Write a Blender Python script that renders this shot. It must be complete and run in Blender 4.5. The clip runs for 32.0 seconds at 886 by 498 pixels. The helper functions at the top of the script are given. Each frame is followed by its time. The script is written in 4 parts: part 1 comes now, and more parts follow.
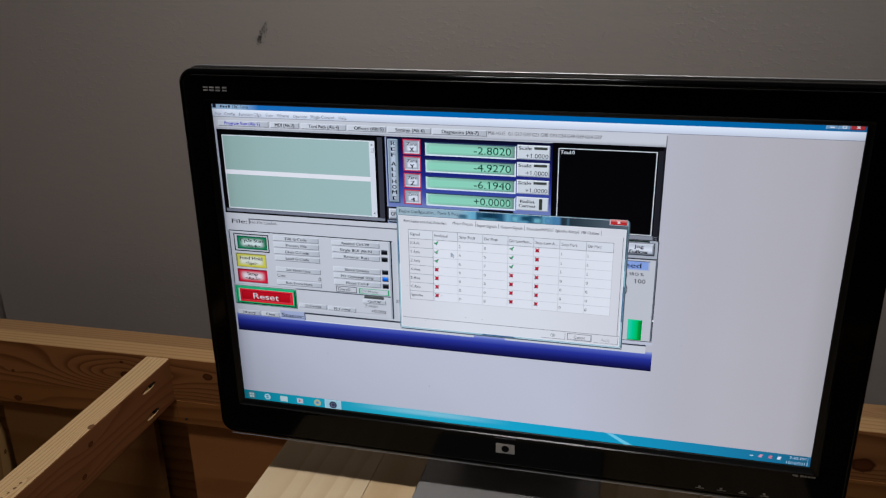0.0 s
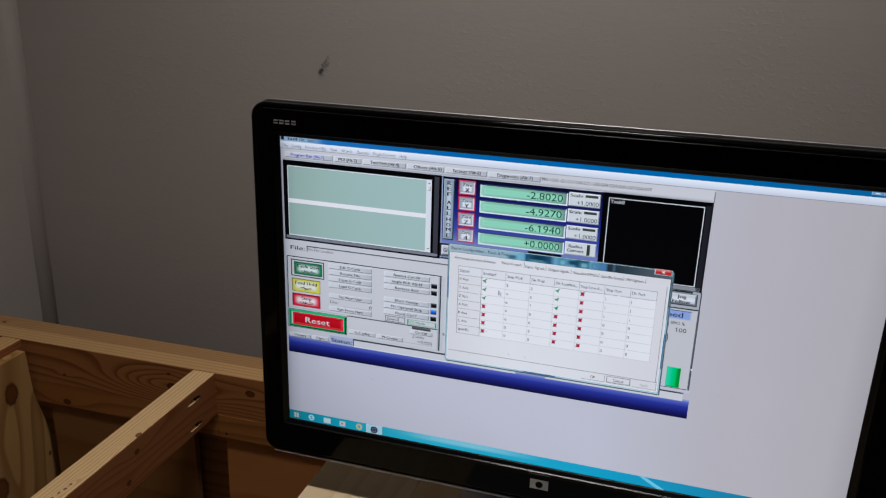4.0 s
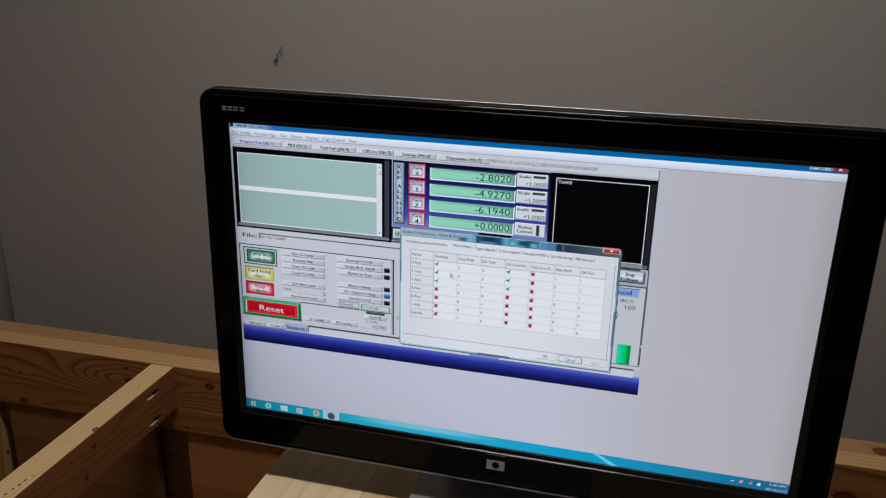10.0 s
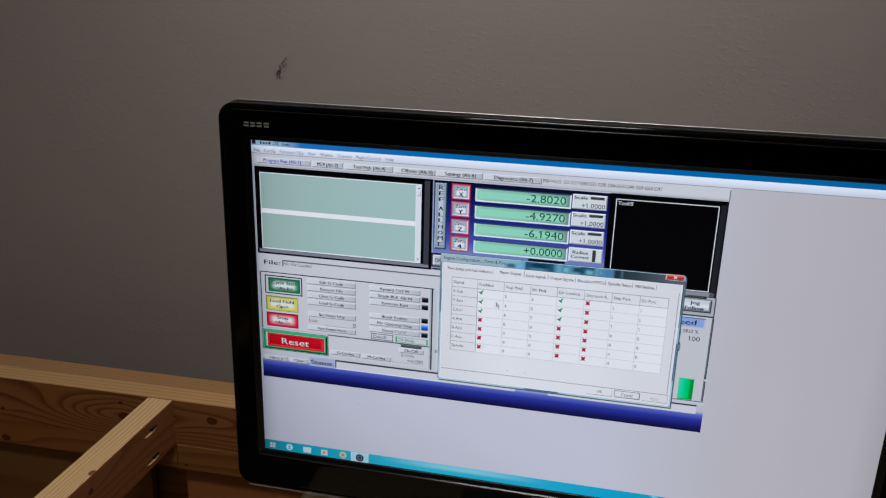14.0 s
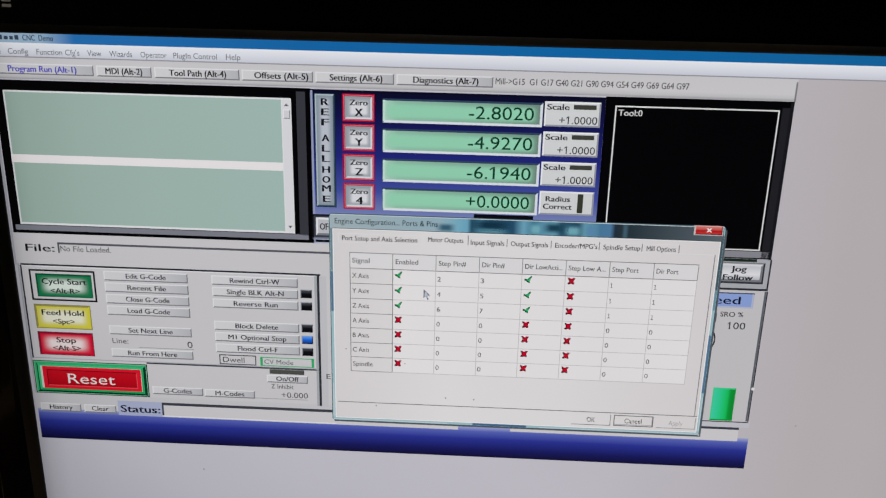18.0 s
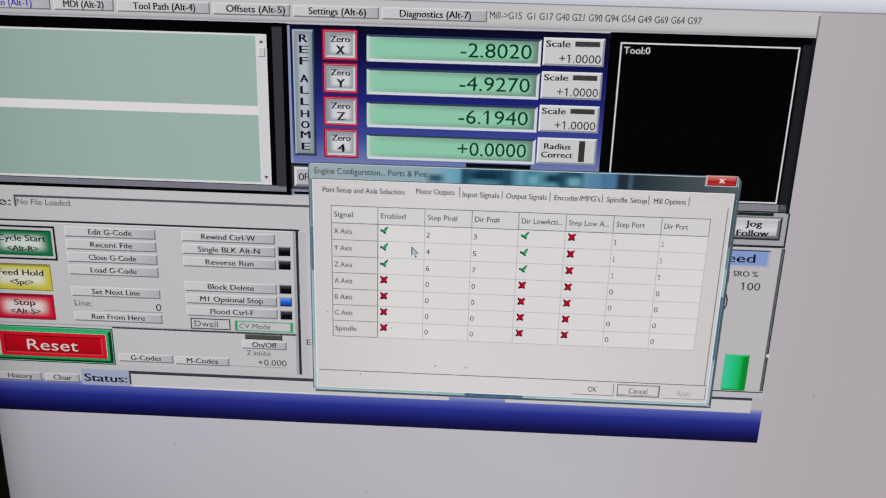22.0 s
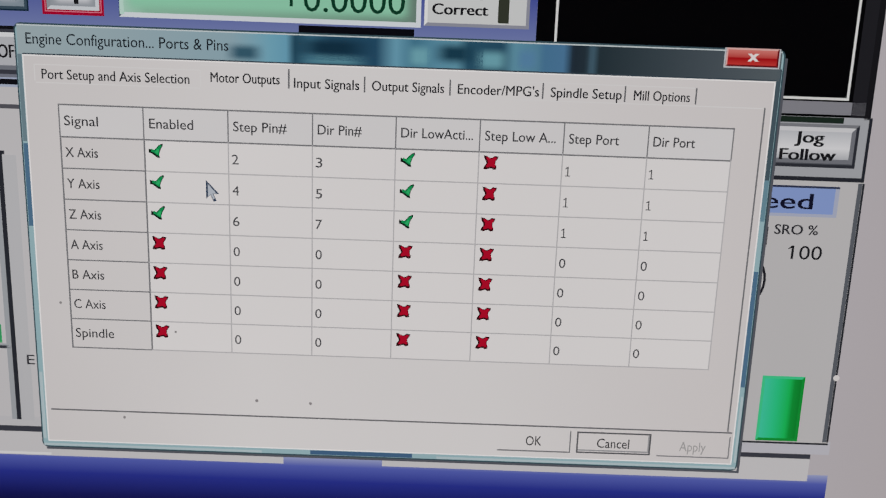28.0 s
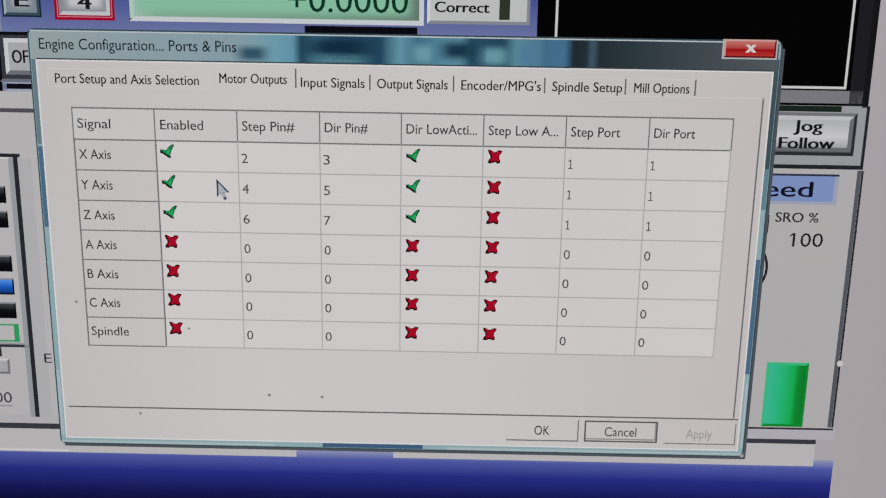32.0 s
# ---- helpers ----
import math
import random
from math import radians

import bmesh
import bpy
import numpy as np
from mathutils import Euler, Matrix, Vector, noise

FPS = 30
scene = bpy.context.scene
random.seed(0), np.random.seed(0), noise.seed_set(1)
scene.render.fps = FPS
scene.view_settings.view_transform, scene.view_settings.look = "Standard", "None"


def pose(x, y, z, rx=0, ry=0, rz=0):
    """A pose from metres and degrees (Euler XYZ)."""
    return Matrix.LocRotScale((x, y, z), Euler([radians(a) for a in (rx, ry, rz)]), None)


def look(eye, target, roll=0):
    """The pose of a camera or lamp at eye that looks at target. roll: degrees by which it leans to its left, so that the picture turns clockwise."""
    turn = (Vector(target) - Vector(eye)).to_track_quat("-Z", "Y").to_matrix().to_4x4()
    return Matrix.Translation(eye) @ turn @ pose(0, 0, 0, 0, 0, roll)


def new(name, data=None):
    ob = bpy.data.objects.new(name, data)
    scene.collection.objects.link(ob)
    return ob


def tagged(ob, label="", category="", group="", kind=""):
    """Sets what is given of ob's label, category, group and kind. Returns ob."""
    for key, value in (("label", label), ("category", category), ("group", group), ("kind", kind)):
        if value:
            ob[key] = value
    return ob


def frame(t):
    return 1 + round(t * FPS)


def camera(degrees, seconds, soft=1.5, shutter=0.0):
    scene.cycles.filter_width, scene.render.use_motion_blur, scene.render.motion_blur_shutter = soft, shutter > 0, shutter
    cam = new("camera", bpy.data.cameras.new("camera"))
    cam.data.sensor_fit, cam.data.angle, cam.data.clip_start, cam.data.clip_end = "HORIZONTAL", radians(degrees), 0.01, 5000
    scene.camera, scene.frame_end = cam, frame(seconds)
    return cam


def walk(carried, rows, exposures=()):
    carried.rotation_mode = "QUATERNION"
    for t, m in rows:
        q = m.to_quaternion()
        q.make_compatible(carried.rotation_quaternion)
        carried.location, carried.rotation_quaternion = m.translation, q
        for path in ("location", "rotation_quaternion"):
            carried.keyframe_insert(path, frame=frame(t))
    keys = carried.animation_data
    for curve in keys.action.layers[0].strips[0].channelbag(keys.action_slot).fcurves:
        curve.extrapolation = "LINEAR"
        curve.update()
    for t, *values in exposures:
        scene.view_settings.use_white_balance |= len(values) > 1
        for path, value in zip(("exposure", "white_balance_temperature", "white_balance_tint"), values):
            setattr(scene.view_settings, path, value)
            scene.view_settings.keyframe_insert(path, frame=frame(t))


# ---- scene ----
cam = camera(56.5, 32.0, soft=1.25)
PATH = [
    (0, (-0.0016, -0.0229, 1.4964), (-0.4559, 1.7897, 0.7839), -0.89),
    (0.5, (-0.0041, -0.0304, 1.5036), (-0.4783, 1.7862, 0.8143), -0.65),
    (1, (-0.0046, -0.0422, 1.5094), (-0.5114, 1.7743, 0.8435), 0.20),
    (1.5, (-0.0059, -0.0497, 1.5136), (-0.5219, 1.7656, 0.8516), 0.80),
    (2, (-0.0063, -0.0503, 1.5116), (-0.5262, 1.7665, 0.8568), 1.22),
    (2.5, (-0.0077, -0.0512, 1.5126), (-0.5253, 1.7662, 0.8576), 1.54),
    (3, (-0.0074, -0.0514, 1.5130), (-0.5308, 1.7679, 0.8679), 1.68),
    (3.5, (-0.0107, -0.0543, 1.5155), (-0.5450, 1.7613, 0.8690), 1.74),
    (5.5, (-0.0100, -0.0560, 1.5140), (-0.5526, 1.7567, 0.8664), 1.82),
    (6, (-0.0088, -0.0528, 1.5163), (-0.5660, 1.7548, 0.8667), 1.68),
    (6.5, (-0.0114, -0.0538, 1.5166), (-0.5785, 1.7532, 0.8739), 1.63),
    (7, (-0.0084, -0.0549, 1.5146), (-0.5767, 1.7551, 0.8813), 1.50),
    (7.5, (-0.0025, -0.0552, 1.5108), (-0.5558, 1.7597, 0.8783), 1.40),
    (8, (-0.0028, -0.0571, 1.5083), (-0.5337, 1.7635, 0.8731), 1.49),
    (8.5, (0.0008, -0.0575, 1.5063), (-0.5112, 1.7658, 0.8634), 1.59),
    (9, (-0.0002, -0.0594, 1.5072), (-0.4968, 1.7658, 0.8577), 1.66),
    (9.5, (0.0038, -0.0602, 1.5039), (-0.4871, 1.7678, 0.8579), 1.73),
    (10, (0.0105, -0.0578, 1.5046), (-0.4580, 1.7734, 0.8508), 1.37),
    (10.5, (0.0066, -0.0576, 1.5038), (-0.4423, 1.7784, 0.8500), 1.37),
    (11, (0.0045, -0.0551, 1.5059), (-0.4434, 1.7796, 0.8476), 1.41),
    (11.5, (0.0026, -0.0532, 1.5085), (-0.4542, 1.7815, 0.8562), 1.50),
    (12, (0.0019, -0.0550, 1.5058), (-0.4698, 1.7763, 0.8547), 1.82),
    (12.5, (0.0001, -0.0537, 1.5051), (-0.4831, 1.7731, 0.8500), 1.89),
    (13, (0.0004, -0.0508, 1.5054), (-0.4906, 1.7732, 0.8484), 1.81),
    (13.5, (-0.0260, -0.0449, 1.5075), (-0.4975, 1.7870, 0.8581), 1.63),
    (15.5, (-0.1977, 0.1960, 1.4038), (-0.3260, 2.1152, 0.8561), 1.57),
    (16, (-0.1874, 0.2333, 1.3959), (-0.3323, 2.1468, 0.8324), 0.85),
    (16.5, (-0.1595, 0.2517, 1.3878), (-0.2468, 2.1602, 0.7963), 1.21),
    (17, (-0.1548, 0.2571, 1.3844), (-0.2406, 2.1629, 0.7841), 0.87),
    (17.5, (-0.1529, 0.2609, 1.3820), (-0.2271, 2.1668, 0.7805), 1.06),
    (18, (-0.1501, 0.2621, 1.3724), (-0.2206, 2.1675, 0.7689), 1.41),
    (18.5, (-0.1492, 0.2573, 1.3683), (-0.2175, 2.1652, 0.7723), 1.48),
    (19, (-0.1465, 0.2561, 1.3661), (-0.2217, 2.1635, 0.7691), 1.60),
    (19.5, (-0.1462, 0.2568, 1.3634), (-0.2147, 2.1673, 0.7758), 2.18),
    (20, (-0.1468, 0.2593, 1.3619), (-0.2138, 2.1671, 0.7653), 2.33),
    (20.5, (-0.1472, 0.2594, 1.3586), (-0.2179, 2.1648, 0.7549), 2.42),
    (21, (-0.1504, 0.2622, 1.3596), (-0.2538, 2.1720, 0.7750), 2.27),
    (21.5, (-0.1544, 0.2685, 1.3551), (-0.2678, 2.1743, 0.7593), 2.04),
    (22, (-0.1462, 0.2909, 1.3381), (-0.2110, 2.1957, 0.7320), 1.59),
    (22.2, (-0.1396, 0.3156, 1.3208), (-0.1527, 2.2209, 0.7127), 0.91),
    (22.5, (-0.1140, 0.3634, 1.2826), (-0.0718, 2.2828, 0.7219), 0.38),
    (22.7, (-0.1032, 0.3942, 1.2672), (-0.0423, 2.3193, 0.7282), 0.46),
    (23, (-0.0952, 0.4300, 1.2572), (-0.0482, 2.3640, 0.7501), 0.57),
    (23.5, (-0.1022, 0.4610, 1.2551), (-0.0694, 2.4139, 0.8253), 0.82),
    (24, (-0.1096, 0.4699, 1.2459), (-0.1081, 2.4267, 0.8325), 0.96),
    (24.5, (-0.1109, 0.4741, 1.2407), (-0.1051, 2.4353, 0.8489), 1.55),
    (25, (-0.1116, 0.4740, 1.2417), (-0.1056, 2.4368, 0.8578), 1.25),
    (25.5, (-0.1106, 0.4722, 1.2404), (-0.0950, 2.4336, 0.8495), 1.41),
    (26, (-0.1081, 0.4709, 1.2396), (-0.0975, 2.4294, 0.8341), 1.71),
    (26.5, (-0.1075, 0.4694, 1.2388), (-0.0976, 2.4254, 0.8218), 2.01),
    (28.5, (-0.1061, 0.4642, 1.2392), (-0.1039, 2.4218, 0.8296), 2.03),
    (29, (-0.1052, 0.4636, 1.2374), (-0.1119, 2.4250, 0.8463), 1.40),
    (29.5, (-0.1028, 0.4630, 1.2363), (-0.1148, 2.4234, 0.8406), 1.12),
    (30, (-0.1032, 0.4620, 1.2336), (-0.1078, 2.4228, 0.8394), 1.10),
    (30.5, (-0.1045, 0.4608, 1.2314), (-0.1123, 2.4217, 0.8380), 1.04),
    (31, (-0.1070, 0.4600, 1.2370), (-0.1145, 2.4193, 0.8356), 0.92),
    (31.5, (-0.1072, 0.4597, 1.2371), (-0.1232, 2.4184, 0.8332), 0.73),
    (32, (-0.1060, 0.4598, 1.2367), (-0.1203, 2.4188, 0.8339), 0.98),
]
walk(cam, [(t, look(eye, target, roll)) for t, eye, target, roll in PATH],
     [(0, 0.0, 5760, 9), (3, 0.0, 5850, 9), (13.5, 0.0, 5850, 9), (16, 0.05, 5980, 9.5), (18, -0.08, 6500, 10), (22, -0.14, 6550, 10), (24, -0.33, 6620, 10), (32, -0.33, 6620, 10)])

# ---- light ----
TUBE = 7.6
world = bpy.data.worlds.new("world")
world.use_nodes = True
world.node_tree.nodes["Background"].inputs[0].default_value = (0.55, 0.5, 0.45, 1)
world.node_tree.nodes["Background"].inputs[1].default_value = 0.005
scene.world = world


def area_lamp(name, eye, target, size_x, size_y, power, colour, spread=180):
    data = bpy.data.lights.new(name, "AREA")
    data.shape, data.size, data.size_y, data.energy, data.color = "RECTANGLE", size_x, size_y, power, colour
    data.spread = radians(spread)
    ob = new(name, data)
    ob.matrix_world = look(eye, target)
    return ob


area_lamp("unseen_overhead_lamp", (-0.22, 0.62, 2.5), (-0.22, 0.62, 0), 0.42, 0.12, TUBE, (1.0, 0.90, 0.78), 135)
# added fill light behind the camera, evens the walls and lifts shadows
area_lamp("unseen_overhead_lamp", (0.4, -1.9, 2.55), (0.4, -1.9, 0), 1.2, 0.15, 3.0, (1.0, 0.90, 0.78))

# ---- materials ----


def lin(c):
    """Linear colour from 0-255 display values."""
    return tuple((v / 255 / 12.92) if v / 255 <= 0.04045 else ((v / 255 + 0.055) / 1.055) ** 2.4 for v in c) + (1.0,)


def material(name):
    m = bpy.data.materials.new(name)
    m.use_nodes = True
    t = m.node_tree
    return m, t, t.nodes["Principled BSDF"]


def mathn(t, op, a, b=None, clamp=False):
    n = t.nodes.new("ShaderNodeMath")
    n.operation, n.use_clamp = op, clamp
    for i, v in enumerate((a, b)):
        if v is None:
            continue
        if isinstance(v, (int, float)):
            n.inputs[i].default_value = v
        else:
            t.links.new(v, n.inputs[i])
    return n.outputs[0]


def ramp(t, fac, stops):
    n = t.nodes.new("ShaderNodeValToRGB")
    e = n.color_ramp.elements
    while len(e) < len(stops):
        e.new(0.5)
    for el, (p, c) in zip(e, stops):
        el.position, el.color = p, c if len(c) == 4 else (*c, 1)
    t.links.new(fac, n.inputs[0])
    return n.outputs[0]


def noise_tex(t, vec, scale, detail=3.0, rough=0.55):
    n = t.nodes.new("ShaderNodeTexNoise")
    n.inputs["Scale"].default_value, n.inputs["Detail"].default_value, n.inputs["Roughness"].default_value = scale, detail, rough
    if vec is not None:
        t.links.new(vec, n.inputs["Vector"])
    return n.outputs["Fac"]


def coords(t, scale=(1, 1, 1), which="Object"):
    c = t.nodes.new("ShaderNodeTexCoord")
    m = t.nodes.new("ShaderNodeMapping")
    m.inputs["Scale"].default_value = scale
    t.links.new(c.outputs[which], m.inputs["Vector"])
    return m.outputs[0]


def bump(t, bsdf, height, strength, distance):
    n = t.nodes.new("ShaderNodeBump")
    n.inputs["Strength"].default_value, n.inputs["Distance"].default_value = strength, distance
    t.links.new(height, n.inputs["Height"])
    t.links.new(n.outputs[0], bsdf.inputs["Normal"])


def mix(t, fac, a, b, blend="MIX"):
    n = t.nodes.new("ShaderNodeMix")
    n.data_type, n.blend_type = "RGBA", blend
    for sock, v in ((n.inputs[0], fac), (n.inputs[6], a), (n.inputs[7], b)):
        if isinstance(v, (int, float)):
            sock.default_value = v
        elif isinstance(v, tuple):
            sock.default_value = v if len(v) == 4 else (*v, 1)
        else:
            t.links.new(v, sock)
    return n.outputs[2]


def stretched_length(t, vec, along, k):
    sc = t.nodes.new("ShaderNodeVectorMath")
    sc.operation = "MULTIPLY"
    t.links.new(vec, sc.inputs[0])
    squeeze = [1.0, 1.0, 1.0]
    squeeze[along] = k
    sc.inputs[1].default_value = squeeze
    ln = t.nodes.new("ShaderNodeVectorMath")
    ln.operation = "LENGTH"
    t.links.new(sc.outputs[0], ln.inputs[0])
    return ln.outputs["Value"]


def pine(name, along, across, light, dark, knots=(), rings=55.0, phase=0.0, wander=1.0, tilt=0.35, swell=()):
    """Pine with growth rings and knots. along, across: object axes of the grain and of the rings; knots: (place, radius); swell: (place, reach, rise) of long arched rings."""
    m, t, b = material(name)
    c = t.nodes.new("ShaderNodeTexCoord").outputs["Object"]
    sep = t.nodes.new("ShaderNodeSeparateXYZ")
    t.links.new(c, sep.inputs[0])
    third = ({0, 1, 2} - {along, across}).pop()
    stretch = [9.0, 9.0, 9.0]
    stretch[along] = 1.3
    low = noise_tex(t, coords(t, tuple(stretch)), 1.0, 2.0, 0.5)
    coord = mathn(t, "ADD", sep.outputs[across], mathn(t, "MULTIPLY", sep.outputs[third], tilt))
    coord = mathn(t, "ADD", coord, mathn(t, "MULTIPLY", low, 0.10 * wander))
    for place, reach, rise in swell:
        d = t.nodes.new("ShaderNodeVectorMath")
        d.operation = "SUBTRACT"
        t.links.new(c, d.inputs[0])
        d.inputs[1].default_value = place
        ratio = mathn(t, "DIVIDE", stretched_length(t, d.outputs[0], along, 0.26), reach)
        coord = mathn(t, "ADD", coord, mathn(t, "MULTIPLY", mathn(t, "POWER", 2.718, mathn(t, "MULTIPLY", mathn(t, "MULTIPLY", ratio, ratio), -0.7)), rise))
    knot_mask = rim_mask = None
    for place, radius in knots:
        d = t.nodes.new("ShaderNodeVectorMath")
        d.operation = "SUBTRACT"
        t.links.new(c, d.inputs[0])
        d.inputs[1].default_value = place
        dist, far = (stretched_length(t, d.outputs[0], along, k) for k in (0.7, 0.22))
        ratio = mathn(t, "DIVIDE", far, radius)
        bell = mathn(t, "POWER", 2.718, mathn(t, "MULTIPLY", mathn(t, "MULTIPLY", ratio, ratio), -0.22))
        coord = mathn(t, "ADD", coord, mathn(t, "MULTIPLY", bell, radius * 3.2))
        edge = mathn(t, "ADD", dist, mathn(t, "MULTIPLY", noise_tex(t, c, 140.0, 2.0), radius * 0.35))
        mr = t.nodes.new("ShaderNodeMapRange")
        mr.inputs[1].default_value, mr.inputs[2].default_value = radius * 0.85, radius * 1.15
        mr.inputs[3].default_value, mr.inputs[4].default_value = 1.0, 0.0
        t.links.new(edge, mr.inputs[0])
        knot_mask = mr.outputs[0] if knot_mask is None else mathn(t, "MAXIMUM", knot_mask, mr.outputs[0])
        bark = mathn(t, "SUBTRACT", 1.0, mathn(t, "MULTIPLY", mathn(t, "ABSOLUTE", mathn(t, "SUBTRACT", edge, radius * 0.92)), 5.0 / radius), True)
        rim_mask = bark if rim_mask is None else mathn(t, "MAXIMUM", rim_mask, bark)
    saw = mathn(t, "FRACT", mathn(t, "ADD", mathn(t, "MULTIPLY", coord, rings), phase))
    late = ramp(t, saw, [(0.0, (0.03, 0.03, 0.03)), (0.5, (0.14, 0.14, 0.14)), (0.84, (0.9, 0.9, 0.9)), (0.93, (0.95, 0.95, 0.95)), (1.0, (0.05, 0.05, 0.05))])
    fine = [420.0, 420.0, 420.0]
    fine[along] = 14.0
    fibre = noise_tex(t, coords(t, tuple(fine)), 1.0, 3.0, 0.6)
    blotch = noise_tex(t, c, 11.0, 3.0)
    col = mix(t, late, light, dark)
    col = mix(t, mathn(t, "MULTIPLY", fibre, 0.34), col, dark)
    col = mix(t, mathn(t, "MULTIPLY", blotch, 0.5), col, tuple(v * 0.72 for v in light[:3]))
    if knot_mask is not None:
        col = mix(t, mathn(t, "MULTIPLY", knot_mask, 0.85), col, (0.105, 0.024, 0.006))
        col = mix(t, mathn(t, "MULTIPLY", rim_mask, 0.65), col, (0.028, 0.009, 0.004))
    t.links.new(col, b.inputs["Base Color"])
    b.inputs["Roughness"].default_value = 0.62
    b.inputs["Specular IOR Level"].default_value = 0.12
    bump(t, b, mathn(t, "ADD", mathn(t, "MULTIPLY", fibre, 0.7), mathn(t, "MULTIPLY", late, 0.3)), 0.25, 0.0008)
    return m


def plain(name, colour, rough=0.5, metal=0.0, spec=0.5, grain=0.0, scale=60.0, coat=0.0, relief=0.0):
    m, t, b = material(name)
    b.inputs["Roughness"].default_value, b.inputs["Metallic"].default_value = rough, metal
    b.inputs["Specular IOR Level"].default_value = spec
    b.inputs["Coat Weight"].default_value = coat
    b.inputs["Coat Roughness"].default_value = 0.05
    n = noise_tex(t, coords(t), scale, 4.0)
    dark = tuple(v * (1 - grain) for v in colour)
    t.links.new(mix(t, n, (*dark, 1), (*colour, 1)), b.inputs["Base Color"])
    if relief:
        bump(t, b, n, relief, 0.001)
    return m


def wall_paint(name, colour):
    """Matt grey wall paint over orange-peel texture, with a few faint rubs."""
    m, t, b = material(name)
    c = coords(t)
    big = noise_tex(t, c, 2.3, 3.0)
    rub = noise_tex(t, coords(t, (1.5, 1.5, 6.0)), 3.0, 5.0, 0.65)
    col = mix(t, mathn(t, "MULTIPLY", big, 0.22), (*colour, 1), (*[v * 0.82 for v in colour], 1))
    col = mix(t, mathn(t, "MULTIPLY", ramp(t, rub, [(0.5, (0, 0, 0)), (0.75, (1, 1, 1))]), 0.10), col, (*[min(1, v * 1.25) for v in colour], 1))
    t.links.new(col, b.inputs["Base Color"])
    b.inputs["Roughness"].default_value = 0.7
    b.inputs["Specular IOR Level"].default_value = 0.3
    peel = noise_tex(t, coords(t, (0.8, 1.0, 1.9)), 85.0, 3.0, 0.55)
    drag = noise_tex(t, coords(t, (0.6, 1.0, 2.2)), 22.0, 2.0, 0.5)
    spot = ramp(t, noise_tex(t, coords(t, (0.8, 1.0, 1.5)), 120.0, 2.0, 0.5), [(0.56, (0, 0, 0)), (0.66, (1, 1, 1))])
    patch = ramp(t, noise_tex(t, c, 5.0, 2.0), [(0.42, (0, 0, 0)), (0.62, (1, 1, 1))])
    height = mathn(t, "ADD", mathn(t, "MULTIPLY", peel, 0.45), mathn(t, "MULTIPLY", drag, 0.6))
    bump(t, b, mathn(t, "ADD", height, mathn(t, "MULTIPLY", mathn(t, "MULTIPLY", spot, patch), 0.4)), 0.14, 0.0035)
    return m


SCREEN_GAIN = 0.9
DISPLAY_LEFT, DISPLAY_FOOT, DISPLAY_WIDE = -0.42, 1.0088, 0.5977  # the display's emission is dimmed towards the sides and lower left


def glow(name, colour, to=None, axis=0, stops=None):
    """A colour of the lit display, or a blend along one axis of the piece."""
    m, t, b = material(name)
    b.inputs["Base Color"].default_value = (0.004, 0.004, 0.0045, 1)
    b.inputs["Roughness"].default_value = 0.22
    b.inputs["Specular IOR Level"].default_value = 0.1
    where = t.nodes.new("ShaderNodeSeparateXYZ")
    place = t.nodes.new("ShaderNodeTexCoord").outputs["Object"]
    t.links.new(place, where.inputs[0])
    across = mathn(t, "DIVIDE", mathn(t, "SUBTRACT", where.outputs[0], DISPLAY_LEFT), DISPLAY_WIDE, True)
    even = ramp(t, across, [(p, (k, k, k)) for p, k in ((0.0, 0.55), (0.012, 0.76), (0.03, 0.9), (0.075, 0.97), (0.15, 1.0), (0.85, 1.0), (0.96, 0.95), (1.0, 0.8))])
    up = mathn(t, "DIVIDE", mathn(t, "SUBTRACT", where.outputs[2], DISPLAY_FOOT), DISPLAY_WIDE, True)
    corner = ramp(t, mathn(t, "ADD", across, mathn(t, "MULTIPLY", up, 1.5)), [(p, (k, k, k)) for p, k in ((0.0, 0.66), (0.15, 0.76), (0.3, 0.87), (0.5, 0.96), (0.7, 1.0))])
    cloud = mathn(t, "ADD", 0.965, mathn(t, "MULTIPLY", noise_tex(t, place, 9.0, 3.0), 0.07))
    t.links.new(mathn(t, "MULTIPLY", mathn(t, "MULTIPLY", even, mathn(t, "MULTIPLY", corner, cloud)), SCREEN_GAIN), b.inputs["Emission Strength"])
    if to is None and stops is None:
        b.inputs["Emission Color"].default_value = lin(colour)
    else:
        stops = stops or [(0.0, colour), (1.0, to)]
        sep = t.nodes.new("ShaderNodeSeparateXYZ")
        t.links.new(t.nodes.new("ShaderNodeUVMap").outputs[0], sep.inputs[0])
        t.links.new(ramp(t, sep.outputs[axis], [(p, lin(c)) for p, c in stops]), b.inputs["Emission Color"])
    return m


# ---- mesh helpers ----


def link(name, bm, mat, parent=None, label="", smooth=False):
    """Links a bmesh as one mesh object."""
    me = bpy.data.meshes.new(name)
    bm.to_mesh(me)
    bm.free()
    for mm in (mat if isinstance(mat, (list, tuple)) else [mat]):
        me.materials.append(mm)
    if smooth:
        me.polygons.foreach_set("use_smooth", [True] * len(me.polygons))
    ob = new(name, me)
    if parent is not None:
        ob.parent = parent
    if label:
        tagged(ob, label)
    return ob


def part(name, bm, mat, parent, label="", smooth=False):
    return link(name, bm, mat, parent, label, smooth)


def thing(name, label, category, group="", kind=""):
    return tagged(new(name), label, category, group, kind)


